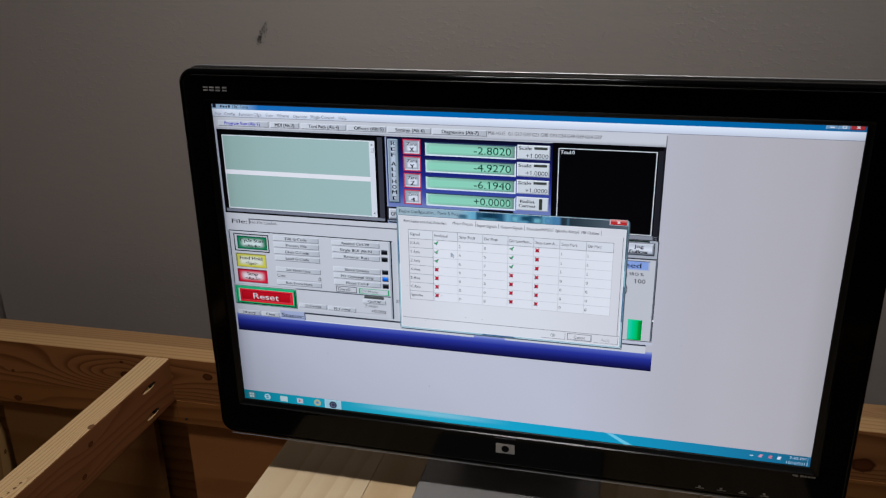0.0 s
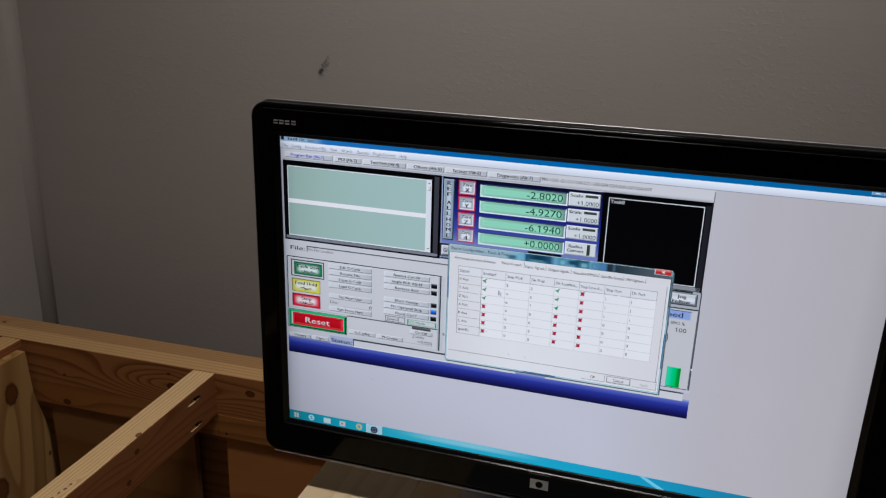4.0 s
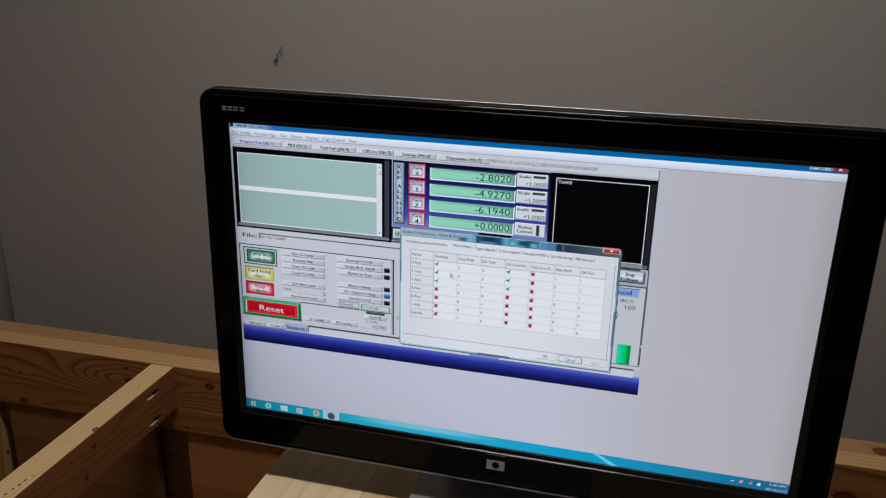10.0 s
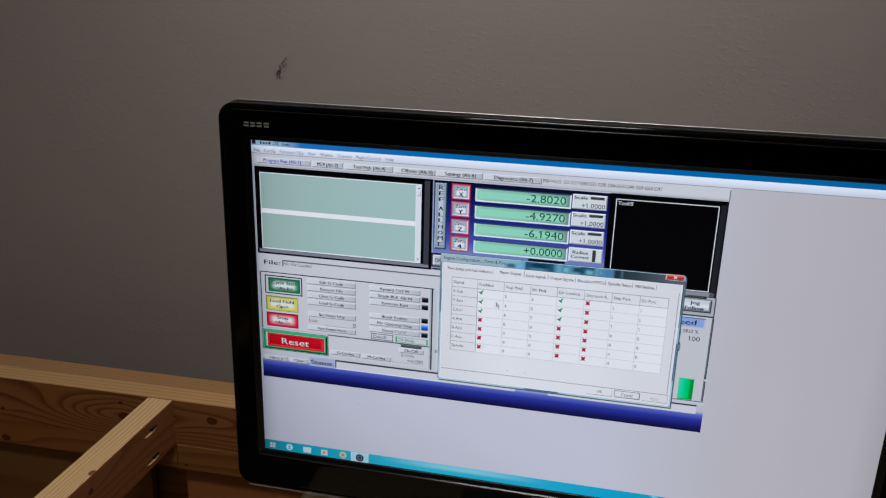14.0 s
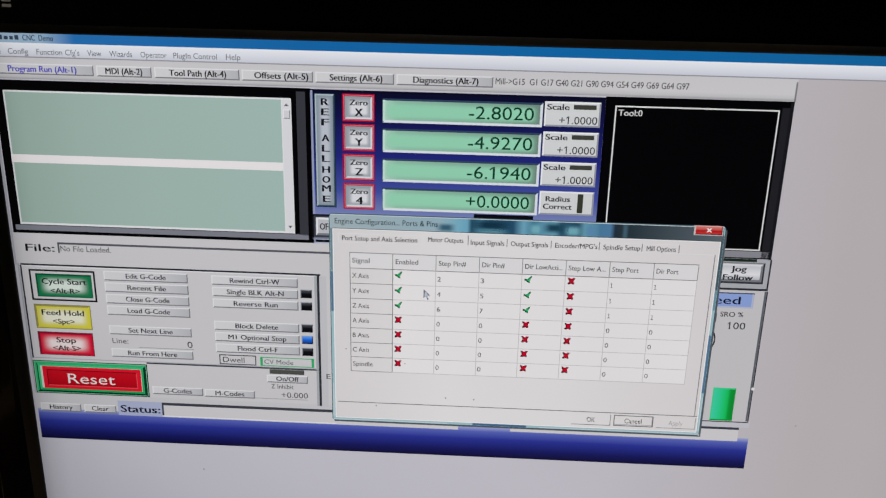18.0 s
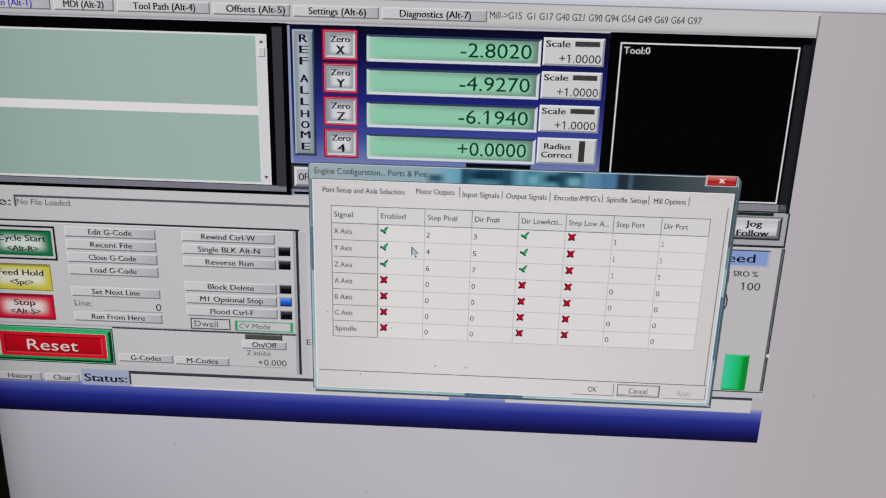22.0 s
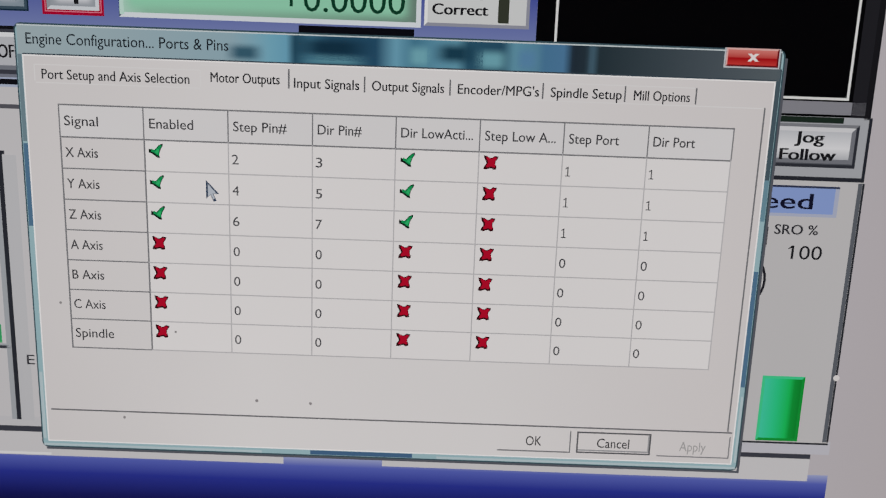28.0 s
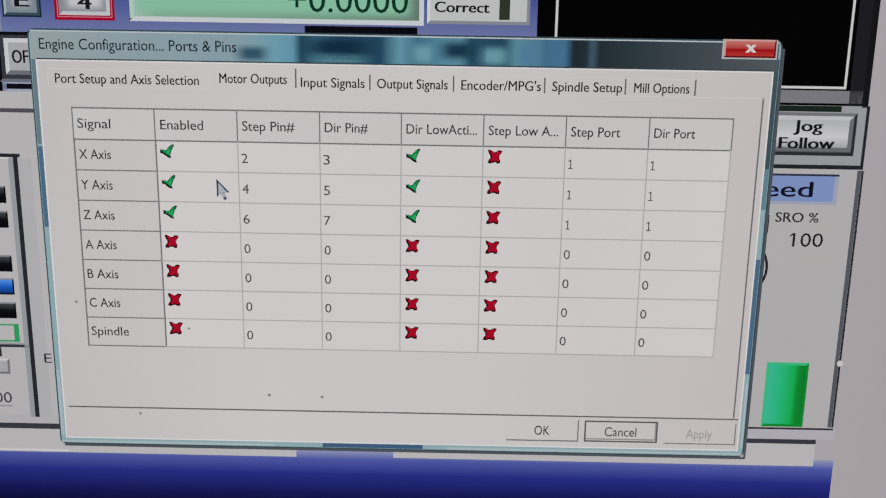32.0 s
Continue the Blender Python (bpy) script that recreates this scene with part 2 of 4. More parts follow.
def box(x0, y0, z0, x1, y1, z1, bevel=0.0, segments=2):
    bm = bmesh.new()
    bmesh.ops.create_cube(bm, size=1.0)
    for v in bm.verts:
        v.co = Vector((x0 + (v.co.x + 0.5) * (x1 - x0), y0 + (v.co.y + 0.5) * (y1 - y0), z0 + (v.co.z + 0.5) * (z1 - z0)))
    if bevel:
        bmesh.ops.bevel(bm, geom=bm.edges[:], offset=bevel, segments=segments, affect="EDGES", profile=0.6)
    return bm


def rounded_loop(x0, x1, z0, z1, r, y, n=6):
    pts = []
    for cx, cz, a0 in ((x1 - r, z1 - r, 0), (x0 + r, z1 - r, 90), (x0 + r, z0 + r, 180), (x1 - r, z0 + r, 270)):
        for k in range(n + 1):
            a = radians(a0 + 90 * k / n)
            pts.append((cx + r * math.cos(a), y, cz + r * math.sin(a)))
    return pts


def loft(loops, cap_first=False, cap_last=False):
    bm = bmesh.new()
    rows = [[bm.verts.new(p) for p in loop] for loop in loops]
    for a, b in zip(rows, rows[1:]):
        for i in range(len(a)):
            j = (i + 1) % len(a)
            bm.faces.new((a[i], a[j], b[j], b[i]))
    if cap_first:
        bm.faces.new(rows[0])
    if cap_last:
        bm.faces.new(rows[-1][::-1])
    bmesh.ops.recalc_face_normals(bm, faces=bm.faces[:])
    return bm


def cut_out(ob, cutters):
    """Cuts the cutters' shapes out of ob's mesh for good."""
    for bm in cutters:
        tool = link("cutter", bm, ob.data.materials[0], ob.parent)
        mod = ob.modifiers.new("cut", "BOOLEAN")
        mod.object, mod.operation, mod.solver = tool, "DIFFERENCE", "EXACT"
        bpy.context.view_layer.update()
        me = bpy.data.meshes.new_from_object(ob.evaluated_get(bpy.context.evaluated_depsgraph_get()))
        ob.modifiers.remove(mod)
        old = ob.data
        ob.data = me
        bpy.data.meshes.remove(old)
        bpy.data.objects.remove(tool)


def pocket(place, axis_dir, length, radius):
    """A slanted drill hole: a long cylinder that runs into the wood at a shallow angle."""
    bm = bmesh.new()
    bmesh.ops.create_cone(bm, cap_ends=True, segments=20, radius1=radius, radius2=radius, depth=length)
    turn = Vector(axis_dir).to_track_quat("Z", "Y").to_matrix().to_4x4()
    bmesh.ops.transform(bm, matrix=Matrix.Translation(place) @ turn, verts=bm.verts[:])
    return bm


# ---- the room ----
TURN_BENCH = 0.8
BENCH = Matrix.Translation((-0.65, 0.95, 0.905)) @ pose(0, 0, 0, 0, 0, TURN_BENCH)
M_WALL = wall_paint("grey_wall_paint", (0.414, 0.374, 0.349))
M_CEIL = plain("ceiling_paint", (0.75, 0.73, 0.69), 0.8, grain=0.1, scale=30)
M_FLOOR = plain("concrete", (0.28, 0.26, 0.24), 0.75, grain=0.35, scale=6, relief=0.3)
W_BACK, W_LEFT = 1.2, -1.218

wall = tagged(link("wall_north", box(W_LEFT, W_BACK, 0, 4.6, W_BACK + 0.12, 2.6), M_WALL), "grey painted wall with orange-peel texture and a dark scuff", "wall", kind="structure")
COVE = 0.02
plan = [(W_LEFT - 0.12, W_BACK - 0.0002), (W_LEFT - 0.12, -6.0), (W_LEFT, -6.0)]
plan += [(W_LEFT + COVE * (1 - math.cos(radians(a))), W_BACK - 0.0002 - COVE * (1 - math.sin(radians(a)))) for a in range(0, 91, 9)]
bm = loft([[(x, y, z) for x, y in plan] for z in (0.0, 2.6)], True, True)
tagged(link("wall_west", bm, M_WALL), "plain grey painted wall meeting the next in a soft corner", "wall", kind="structure")
for f in bpy.data.objects["wall_west"].data.polygons:
    f.use_smooth = abs(f.normal.x) > 0.02 and abs(f.normal.y) > 0.02
tagged(link("wall_east", box(4.6, -6.0, 0, 4.72, W_BACK + 0.12, 2.6), M_WALL), "plain grey painted wall", "wall", kind="structure")
tagged(link("wall_south", box(W_LEFT - 0.12, -6.12, 0, 4.72, -6.0, 2.6), M_WALL), "plain grey painted wall", "wall", kind="structure")
tagged(link("floor", box(W_LEFT - 0.12, -6.12, -0.1, 4.72, W_BACK + 0.12, 0), M_FLOOR), "plain grey concrete floor", "floor", kind="structure")
tagged(link("ceiling", box(W_LEFT - 0.12, -6.12, 2.6, 4.72, W_BACK + 0.12, 2.7), M_CEIL), "plain white painted ceiling", "ceiling", kind="structure")

scuff_mat = plain("scuff_dirt", (0.06, 0.055, 0.05), 0.8, grain=0.5, scale=300)
faint_mat = plain("scuff_faint", (0.24, 0.225, 0.21), 0.8, grain=0.4, scale=200)


def blob(bm, x, z, r, y, squash=1.0, lean=0.0, n=9):
    vs = []
    for k in range(n):
        a = 2 * math.pi * k / n
        q = r * random.uniform(0.6, 1.25)
        px, pz = q * math.cos(a), q * squash * math.sin(a)
        vs.append(bm.verts.new((x + px + lean * pz, y, z + pz)))
    bm.faces.new(vs)


bm = bmesh.new()
for k in range(70):
    s = random.random()
    blob(bm, -0.602 + 0.0135 * s + random.gauss(0, 0.003), 1.341 + 0.029 * s + random.gauss(0, 0.003), random.uniform(0.0003, 0.0011), W_BACK - 0.0008 - k * 0.000005, 1.3)
tagged(part("scuff", bm, faint_mat, wall, "grey smudged scuff"), kind="stuff")
bm = bmesh.new()
for k in range(20):
    s = random.random()
    blob(bm, -0.604 + 0.0057 * s + random.gauss(0, 0.0022), 1.339 + 0.0136 * s + random.gauss(0, 0.0022), random.uniform(0.0003, 0.0010), W_BACK - 0.0014 - k * 0.000005, 1.4)
tagged(part("scuff", bm, scuff_mat, wall, "dark specks of dirt"), kind="stuff")
bm = bmesh.new()
for dx, k in ((0.0, 1.0), (0.0075, 0.8)):
    vs = [bm.verts.new((-0.070 + dx + p[0] * k, W_BACK - 0.0006, 1.357 + p[1] * k)) for p in ((0, 0), (0.0008, 0), (0.0046, 0.008), (0.0041, 0.008))]
    bm.faces.new(vs)
part("scratch", bm, plain("scratch_grey", (0.31, 0.295, 0.28), 0.8, grain=0.3, scale=200), wall, "faint double scratch")

# ---- the open bench frame ----
bench = thing("workbench_frame", "unfinished pine workbench frame, open top, against the grey wall", "workbench")
bench.matrix_world = BENCH
L1, D1 = (0.78, 0.55, 0.29), (0.50, 0.28, 0.115)
L2, D2 = (0.50, 0.212, 0.068), (0.16, 0.05, 0.013)
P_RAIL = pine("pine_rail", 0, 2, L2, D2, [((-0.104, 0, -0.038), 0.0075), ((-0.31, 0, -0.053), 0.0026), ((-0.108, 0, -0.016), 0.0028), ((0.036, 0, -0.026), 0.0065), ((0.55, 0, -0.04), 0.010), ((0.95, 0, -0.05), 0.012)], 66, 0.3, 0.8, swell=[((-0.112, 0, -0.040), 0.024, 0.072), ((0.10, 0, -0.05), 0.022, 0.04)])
# paler pine for the rail's top: overhead light painted into the colour
P_RAIL_LIT_TOP = pine("pine_rail_lit_top", 0, 1, (0.56, 0.35, 0.16), (0.38, 0.205, 0.077), [], 120, 0.35, 0.22, 0.05)
P_RAIL_B = pine("pine_back_rail", 0, 1, (0.42, 0.245, 0.112), (0.29, 0.152, 0.063), [((-0.47, 0.05, 0), 0.004), ((1.0, 0.05, 0), 0.012)], 150, 0.1, 0.25)
P_JOIST = pine("pine_joist", 1, 0, L1, D1, [((-0.026, -0.190, 0), 0.0045), ((-0.0345, -0.312, 0), 0.0018), ((-0.0345, -0.322, 0), 0.002), ((-0.036, -0.331, 0), 0.0016), ((-0.037, -0.342, 0), 0.002)], 150, 0.45, 0.5, 0.05)
P_JOIST_L = pine("pine_joist_old", 1, 0, (0.60, 0.38, 0.16), (0.40, 0.21, 0.07), [], 120, 0.4, 0.3)
P_CLEAT = pine("pine_cleat", 0, 2, (0.44, 0.185, 0.052), (0.25, 0.09, 0.022), [((-0.312, 0, -0.104), 0.006)], 45, 0.2, 0.6)
P_PLY = pine("knotty_plywood", 2, 1, (0.52, 0.305, 0.112), (0.25, 0.118, 0.036), [((-0.3715, -0.054, -0.073), 0.016), ((-0.3715, -0.103, -0.225), 0.018), ((-0.3715, 0.009, -0.222), 0.0036)], 14, 0.0, 5.0)
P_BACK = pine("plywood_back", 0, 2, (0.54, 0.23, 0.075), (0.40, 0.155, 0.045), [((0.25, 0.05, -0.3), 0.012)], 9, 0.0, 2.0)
# darker tone for the back panel left of the gap
P_BACK_LEFT = pine("plywood_back_left", 0, 2, (0.31, 0.15, 0.05), (0.23, 0.10, 0.029), [], 9, 0.4, 2.0)
# joist side faces: knots and figure, darkened in colour to stand for shade
P_SIDE_SHADED = pine("pine_flat_sawn_shaded", 1, 2, (0.315, 0.125, 0.045), (0.205, 0.07, 0.024), [((-0.0235, -0.200, -0.020), 0.0042), ((-0.0235, -0.222, -0.055), 0.004)], 60, 0.3, 1.8)
B = 0.0022

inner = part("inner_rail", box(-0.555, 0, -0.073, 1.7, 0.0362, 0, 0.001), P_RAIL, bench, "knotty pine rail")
inner.data.materials.append(P_RAIL_LIT_TOP)
# upward faces take the lighter, lit-looking pine
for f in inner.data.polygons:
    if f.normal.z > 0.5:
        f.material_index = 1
part("outer_rail", box(-0.555, 0.0386, -0.089, 1.7, 0.0745, -0.002, 0.0012), P_RAIL_B, bench)
for x0, x1 in ((-0.386, -0.063), (-0.0225, 0.26), (0.30, 0.78), (0.82, 1.69)):
    proud = -0.0005 if x0 > -0.1 else 0.0
    part("cleat", box(x0, proud, -0.113, x1, 0.030, -0.0731, 0.0005), P_CLEAT, bench)
part("backing_board", box(-0.555, 0.040, -0.905, 1.7, 0.052, -0.0895), P_CLEAT, bench, "shaded backing board behind the panel")
part("filler_block", box(-0.0628, 0.0018, -0.1136, -0.0227, 0.030, -0.0735), P_CLEAT, bench, "pine block behind the joist")
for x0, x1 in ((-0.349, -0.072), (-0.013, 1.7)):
    part("back_panel", box(x0, 0.004, -0.905, x1, 0.016, -0.1136), P_BACK_LEFT if x1 < 0 else P_BACK, bench, "plywood back panel below the rail")


def shade_sides(ob):
    """Gives a joist's wide faces flat-sawn figure, with their shade put into darker colour."""
    ob.data.materials.append(P_SIDE_SHADED)
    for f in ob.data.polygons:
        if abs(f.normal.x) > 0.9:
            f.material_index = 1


joist = part("joist", box(-0.0618, -0.80, -0.073, -0.0235, -0.0004, 0, B), P_JOIST, bench, "pale pine joist with pocket screw holes")
cut_out(joist, [pocket((-0.0235 + 0.0012 - 0.008, -0.034, z), (-0.25, 1, 0.0), 0.124, 0.0041) for z in (-0.0165, -0.0600)])
shade_sides(joist)
left = part("joist", box(-0.4265, -0.80, -0.073, -0.389, -0.0004, 0, B), P_JOIST_L, bench, "pine joist with pocket screw holes")
cut_out(left, [pocket((-0.389 + 0.0012 - 0.008, -0.018, -0.026), (-0.25, 1, 0.0), 0.124, 0.0041)])
shade_sides(left)
# dark screw heads added so the pocket holes look shaded inside
screw_mat = plain("hole_shade_steel", (0.035, 0.032, 0.03), 0.5, 0.6, grain=0.3)
for x, y, z in ((-0.0235, -0.050, -0.0165), (-0.0235, -0.050, -0.0600), (-0.389, -0.034, -0.026)):
    head = loft([[(r * math.cos(k * math.pi / 8), r * math.sin(k * math.pi / 8), h) for k in range(16)] for r, h in ((0.0026, -0.0058), (0.0036, -0.0052), (0.0037, 0.0), (0.0024, 0.004), (0.0021, 0.03))], True, True)
    bmesh.ops.transform(head, matrix=Matrix.Translation((x - 0.0046, y, z)) @ Vector((-0.25, 1, 0)).to_track_quat("Z", "Y").to_matrix().to_4x4(), verts=head.verts[:])
    part("hole_shade_screw", head, screw_mat, bench, "dark screw added for the shade inside the pocket hole")
for x in (0.262, 0.782):
    part("joist", box(x, -0.80, -0.073, x + 0.038, -0.0004, 0, B), P_JOIST, bench)
part("front_rail", box(-0.555, -0.8385, -0.073, 1.7, -0.8005, 0, B), P_RAIL_B, bench)

# plywood side gusset on the left joist
bm = bmesh.new()
prof = [(-0.78, -0.014), (-0.0135, -0.014), (-0.0116, -0.043), (-0.0078, -0.093), (-0.0045, -0.108), (0.0124, -0.164), (0.0256, -0.215), (0.0302, -0.246), (0.0315, -0.28), (0.033, -0.905), (-0.78, -0.905)]
lo = [bm.verts.new((-0.3885, y, z)) for y, z in prof]
hi = [bm.verts.new((-0.3715, y, z)) for y, z in prof]
bm.faces.new(lo), bm.faces.new(hi[::-1])
for i in range(len(prof)):
    j = (i + 1) % len(prof)
    bm.faces.new((lo[i], lo[j], hi[j], hi[i]))
bmesh.ops.recalc_face_normals(bm, faces=bm.faces[:])
part("side_panel", bm, P_PLY, bench, "knotty plywood side panel")

nail_mat = plain("nail_steel", (0.05, 0.045, 0.04), 0.45, 0.8)
for x, z in ((-0.008, -0.103), (0.16, -0.1), (0.45, -0.1)):
    bm = bmesh.new()
    bmesh.ops.create_cone(bm, cap_ends=True, segments=12, radius1=0.0022, radius2=0.0016, depth=0.002)
    bmesh.ops.transform(bm, matrix=Matrix.Translation((x, -0.0035, z)) @ pose(0, 0, 0, 90, 0, 0), verts=bm.verts[:])
    part("nail_head", bm, nail_mat, bench, "dark nail head")

# ---- board under the monitor ----
board = thing("pine_board", "pale pine panel of glued strips laid across the joists", "board")
P_BOARD = pine("pale_pine_strip", 1, 0, (0.76, 0.60, 0.39), (0.62, 0.45, 0.26), [], 17, 0.2, 2.6)
P_BOARD_B = pine("honey_pine_strip", 1, 0, (0.70, 0.53, 0.32), (0.56, 0.39, 0.21), [], 15, 0.6, 2.8)
edges = [-0.397, -0.273, -0.150, -0.030, 0.085, 0.2]
for k, (a, b) in enumerate(zip(edges, edges[1:])):
    part("strip", box(a + 0.0002, 0.40, 0.905, b - 0.0002, 0.868, 0.924, 0.0008), (P_BOARD, P_BOARD_B)[k % 2], board)

# ---- the monitor ----
X0, Z0, Y0, PX = -0.42, 1.345, 0.711, 0.5977 / 1920
monitor = thing("monitor", "wide black glossy flat-panel monitor, switched on, on a grey stand", "monitor")
M_BLACK = plain("piano_black", (0.002, 0.002, 0.0022), 0.1, spec=0.12, grain=0.2, scale=40)
M_RIM = plain("silver_rim", (0.30, 0.30, 0.31), 0.45, metal=0.7, grain=0.15)
M_INNER = plain("satin_black", (0.004, 0.004, 0.004), 0.3, spec=0.12, grain=0.2)
M_BACK = plain("matt_black_plastic", (0.02, 0.02, 0.021), 0.5, grain=0.2)
M_SILVER = plain("silver_print", (0.62, 0.63, 0.65), 0.4, grain=0.15)
M_LIP = plain("grey_lip", (0.34, 0.34, 0.35), 0.4, metal=0.3, grain=0.3, scale=25)
M_PRINT = plain("grey_print", (0.23, 0.23, 0.24), 0.5, grain=0.15)
M_STAND = plain("grey_stand", (0.29, 0.28, 0.275), 0.35, metal=0.2, grain=0.15, scale=90)
xa, xb, za, zb = -0.4499, 0.2130, 0.9655, 1.3788
sw, sh = 1920 * PX, 1080 * PX


def ring(inset, r, y, up=0.0):
    return rounded_loop(xa + inset, xb - inset, za + inset, zb + up - inset, r, y)


def opening(grow, y):
    return rounded_loop(X0 - grow, X0 + sw + grow, Z0 - sh - grow, Z0 + grow, 0.0006 + grow * 0.3, y)


part("bezel", loft([ring(0.0004, 0.0155, 0.7150), ring(0.0002, 0.0157, 0.7085), ring(0.0010, 0.015, 0.7064), ring(0.0026, 0.0135, 0.7051), ring(0.0036, 0.0125, 0.7049), ring(0.0044, 0.012, 0.7056), ring(0.0050, 0.0115, 0.7056), ring(0.0060, 0.0105, 0.7046), ring(0.0068, 0.0098, 0.7046),
                    opening(0.0075, 0.7046), opening(0.0066, 0.7046), opening(0.0040, 0.7050)]), M_BLACK, monitor, "piano-black glossy bezel", True)
part("inner_frame", loft([opening(0.0040, 0.7050), opening(0.0008, 0.7080), opening(-0.0010, 0.7085), opening(-0.0010, 0.7112)]), M_INNER, monitor, "black satin inner edge", True)
part("side_band", loft([ring(0.0004, 0.0155, 0.7145), ring(0.0002, 0.016, 0.7165, 0.0004), ring(0.0, 0.016, 0.7200, 0.0008)]), M_BLACK, monitor, "black glossy side band", True)
part("rim", loft([ring(0.0, 0.016, 0.7200, 0.0008), ring(-0.0004, 0.0164, 0.7206, 0.001), ring(-0.0003, 0.0163, 0.7222, 0.001), ring(0.0015, 0.015, 0.7240, 0.0006)]), M_RIM, monitor, "thin silver rim", True)
part("lip", box(xa + 0.013, 0.7042, za + 0.0003, xb - 0.013, 0.7058, za + 0.0009, 0.0002, 1), M_LIP, monitor, "thin silver lip along the lower edge")
M_GLOSS = plain("glossy_black_edge", (0.012, 0.011, 0.011), 0.2, spec=0.09, grain=0.2, scale=40)
bm = bmesh.new()
prof = ((0.7046, -0.0037), (0.7062, -0.0028), (0.7075, -0.0030), (0.7060, -0.0045), (0.7048, -0.0045))
ends = [[bm.verts.new((x, y, Z0 - sh + z)) for y, z in prof] for x in (X0 - 0.002, X0 + sw + 0.002)]
for i in range(len(prof)):
    j = (i + 1) % len(prof)
    bm.faces.new((ends[0][i], ends[0][j], ends[1][j], ends[1][i]))
bmesh.ops.recalc_face_normals(bm, faces=bm.faces[:])
part("lower_bead", bm, M_GLOSS, monitor, "glossy black bead under the display")
part("upper_bead", box(xa + 0.016, 0.7040, zb - 0.0068, xb - 0.016, 0.7053, zb - 0.0056, 0.0004, 1), M_GLOSS, monitor, "glossy black ridge along the upper edge")
part("back_shell", loft([ring(0.0012, 0.013, 0.7230, 0.0006), ring(0.006, 0.014, 0.736), ring(0.032, 0.03, 0.760), ring(0.075, 0.04, 0.776), ring(0.10, 0.04, 0.780)], False, True), M_BACK, monitor, "matt black back", True)

part("neck", box(-0.190, 0.772, 0.932, -0.046, 0.798, 1.16, 0.006, 3), M_STAND, monitor, "dark grey stand neck")
part("base", box(-0.2165, 0.575, 0.9242, -0.0205, 0.84, 0.9335, 0.0035, 3), M_STAND, monitor, "satin grey stand base")


def front(bm, u0, v0, u1, v1, y):
    """A flat piece on the monitor's front, in units of the display's own grid."""
    vs = [bm.verts.new((X0 + u * PX, y, Z0 - v * PX)) for u, v in ((u0, v1), (u1, v1), (u1, v0), (u0, v0))]
    f = bm.faces.new(vs)
    uv = bm.loops.layers.uv.verify()
    for lp, c in zip(f.loops, ((0, 0), (1, 0), (1, 1), (0, 1))):
        lp[uv].uv = c
    return f


Y_BEZEL = 0.70445
bm = bmesh.new()
front(bm, 932, 1119, 996, 1157, Y_BEZEL)
logo = part("badge", bm, M_SILVER, monitor, "small silver maker's badge")
bm = bmesh.new()
bmesh.ops.create_circle(bm, cap_ends=True, segments=24, radius=13 * PX)
bmesh.ops.transform(bm, matrix=Matrix.Translation((X0 + 964 * PX, Y_BEZEL - 0.0001, Z0 - 1138.5 * PX)) @ pose(0, 0, 0, 90, 0, 0), verts=bm.verts[:])
part("disc", bm, M_BLACK, logo)
bm = bmesh.new()
front(bm, 928, 1096, 1000, 1099, Y_BEZEL)
part("tab_mark", bm, M_PRINT, monitor, "thin grey line over the badge")
bm = bmesh.new()
for u in (-8, 13, 34, 57):
    front(bm, u, -54, u + 16, -49, Y_BEZEL)
    front(bm, u, -45, u + 16, -40, Y_BEZEL)
part("port_mark", bm, M_SILVER, monitor, "small silver printed mark of plain bars")
bm = bmesh.new()
for u, w in ((1868, 16), (1890, 10), (1902, 8), (1912, 8), (1922, 12)):
    front(bm, u, 1097, u + w, 1103, Y_BEZEL)
part("model_mark", bm, M_PRINT, monitor, "faint grey printed bars")
for k, u in enumerate((1586, 1652, 1716, 1782)):
    bm = bmesh.new()
    front(bm, u, 1190, u + 26, 1193, Y_BEZEL)
    front(bm, u + 8, 1183 - 2 * (k % 2), u + 16, 1188, Y_BEZEL)
    part("button_mark", bm, M_PRINT, monitor)

# ---- the lit display ----
STEP = 0.00009
_glows = {}


def G(*c):
    c = tuple(int(v) for v in c)
    if c not in _glows:
        _glows[c] = glow("display_%02x%02x%02x" % c, c)
    return _glows[c]


WHITE, BLACK = (232, 230, 233), (4, 4, 6)
INK = (28, 28, 32)
M_BLANK = glow("display_blank", None, stops=[(0.0, (200, 198, 208)), (0.6, (198, 195, 204)), (0.8, (189, 182, 185)), (1.0, (189, 181, 181))])

bm = bmesh.new()
front(bm, 0, 0, 1920, 1080, Y0)
screen = part("screen", bm, M_BLANK, monitor, "lit display showing a milling control program with an open settings dialog")


def depth(layer):
    return Y0 - layer * STEP


def rect(name, u0, v0, u1, v1, colour, layer, label=""):
    bm = bmesh.new()
    front(bm, u0, v0, u1, v1, depth(layer))
    return part(name, bm, colour if not isinstance(colour, tuple) else G(*colour), screen, label)


def lines(name, rects, colour, layer, label=""):
    for r in rects:
        rect(name, *r, colour, layer, label)


def outline(name, u0, v0, u1, v1, w, colour, layer, label=""):
    return lines(name, [(u0, v0, u1, v0 + w), (u0, v1 - w, u1, v1), (u0, v0 + w, u0 + w, v1 - w), (u1 - w, v0 + w, u1, v1 - w)], colour, layer, label)


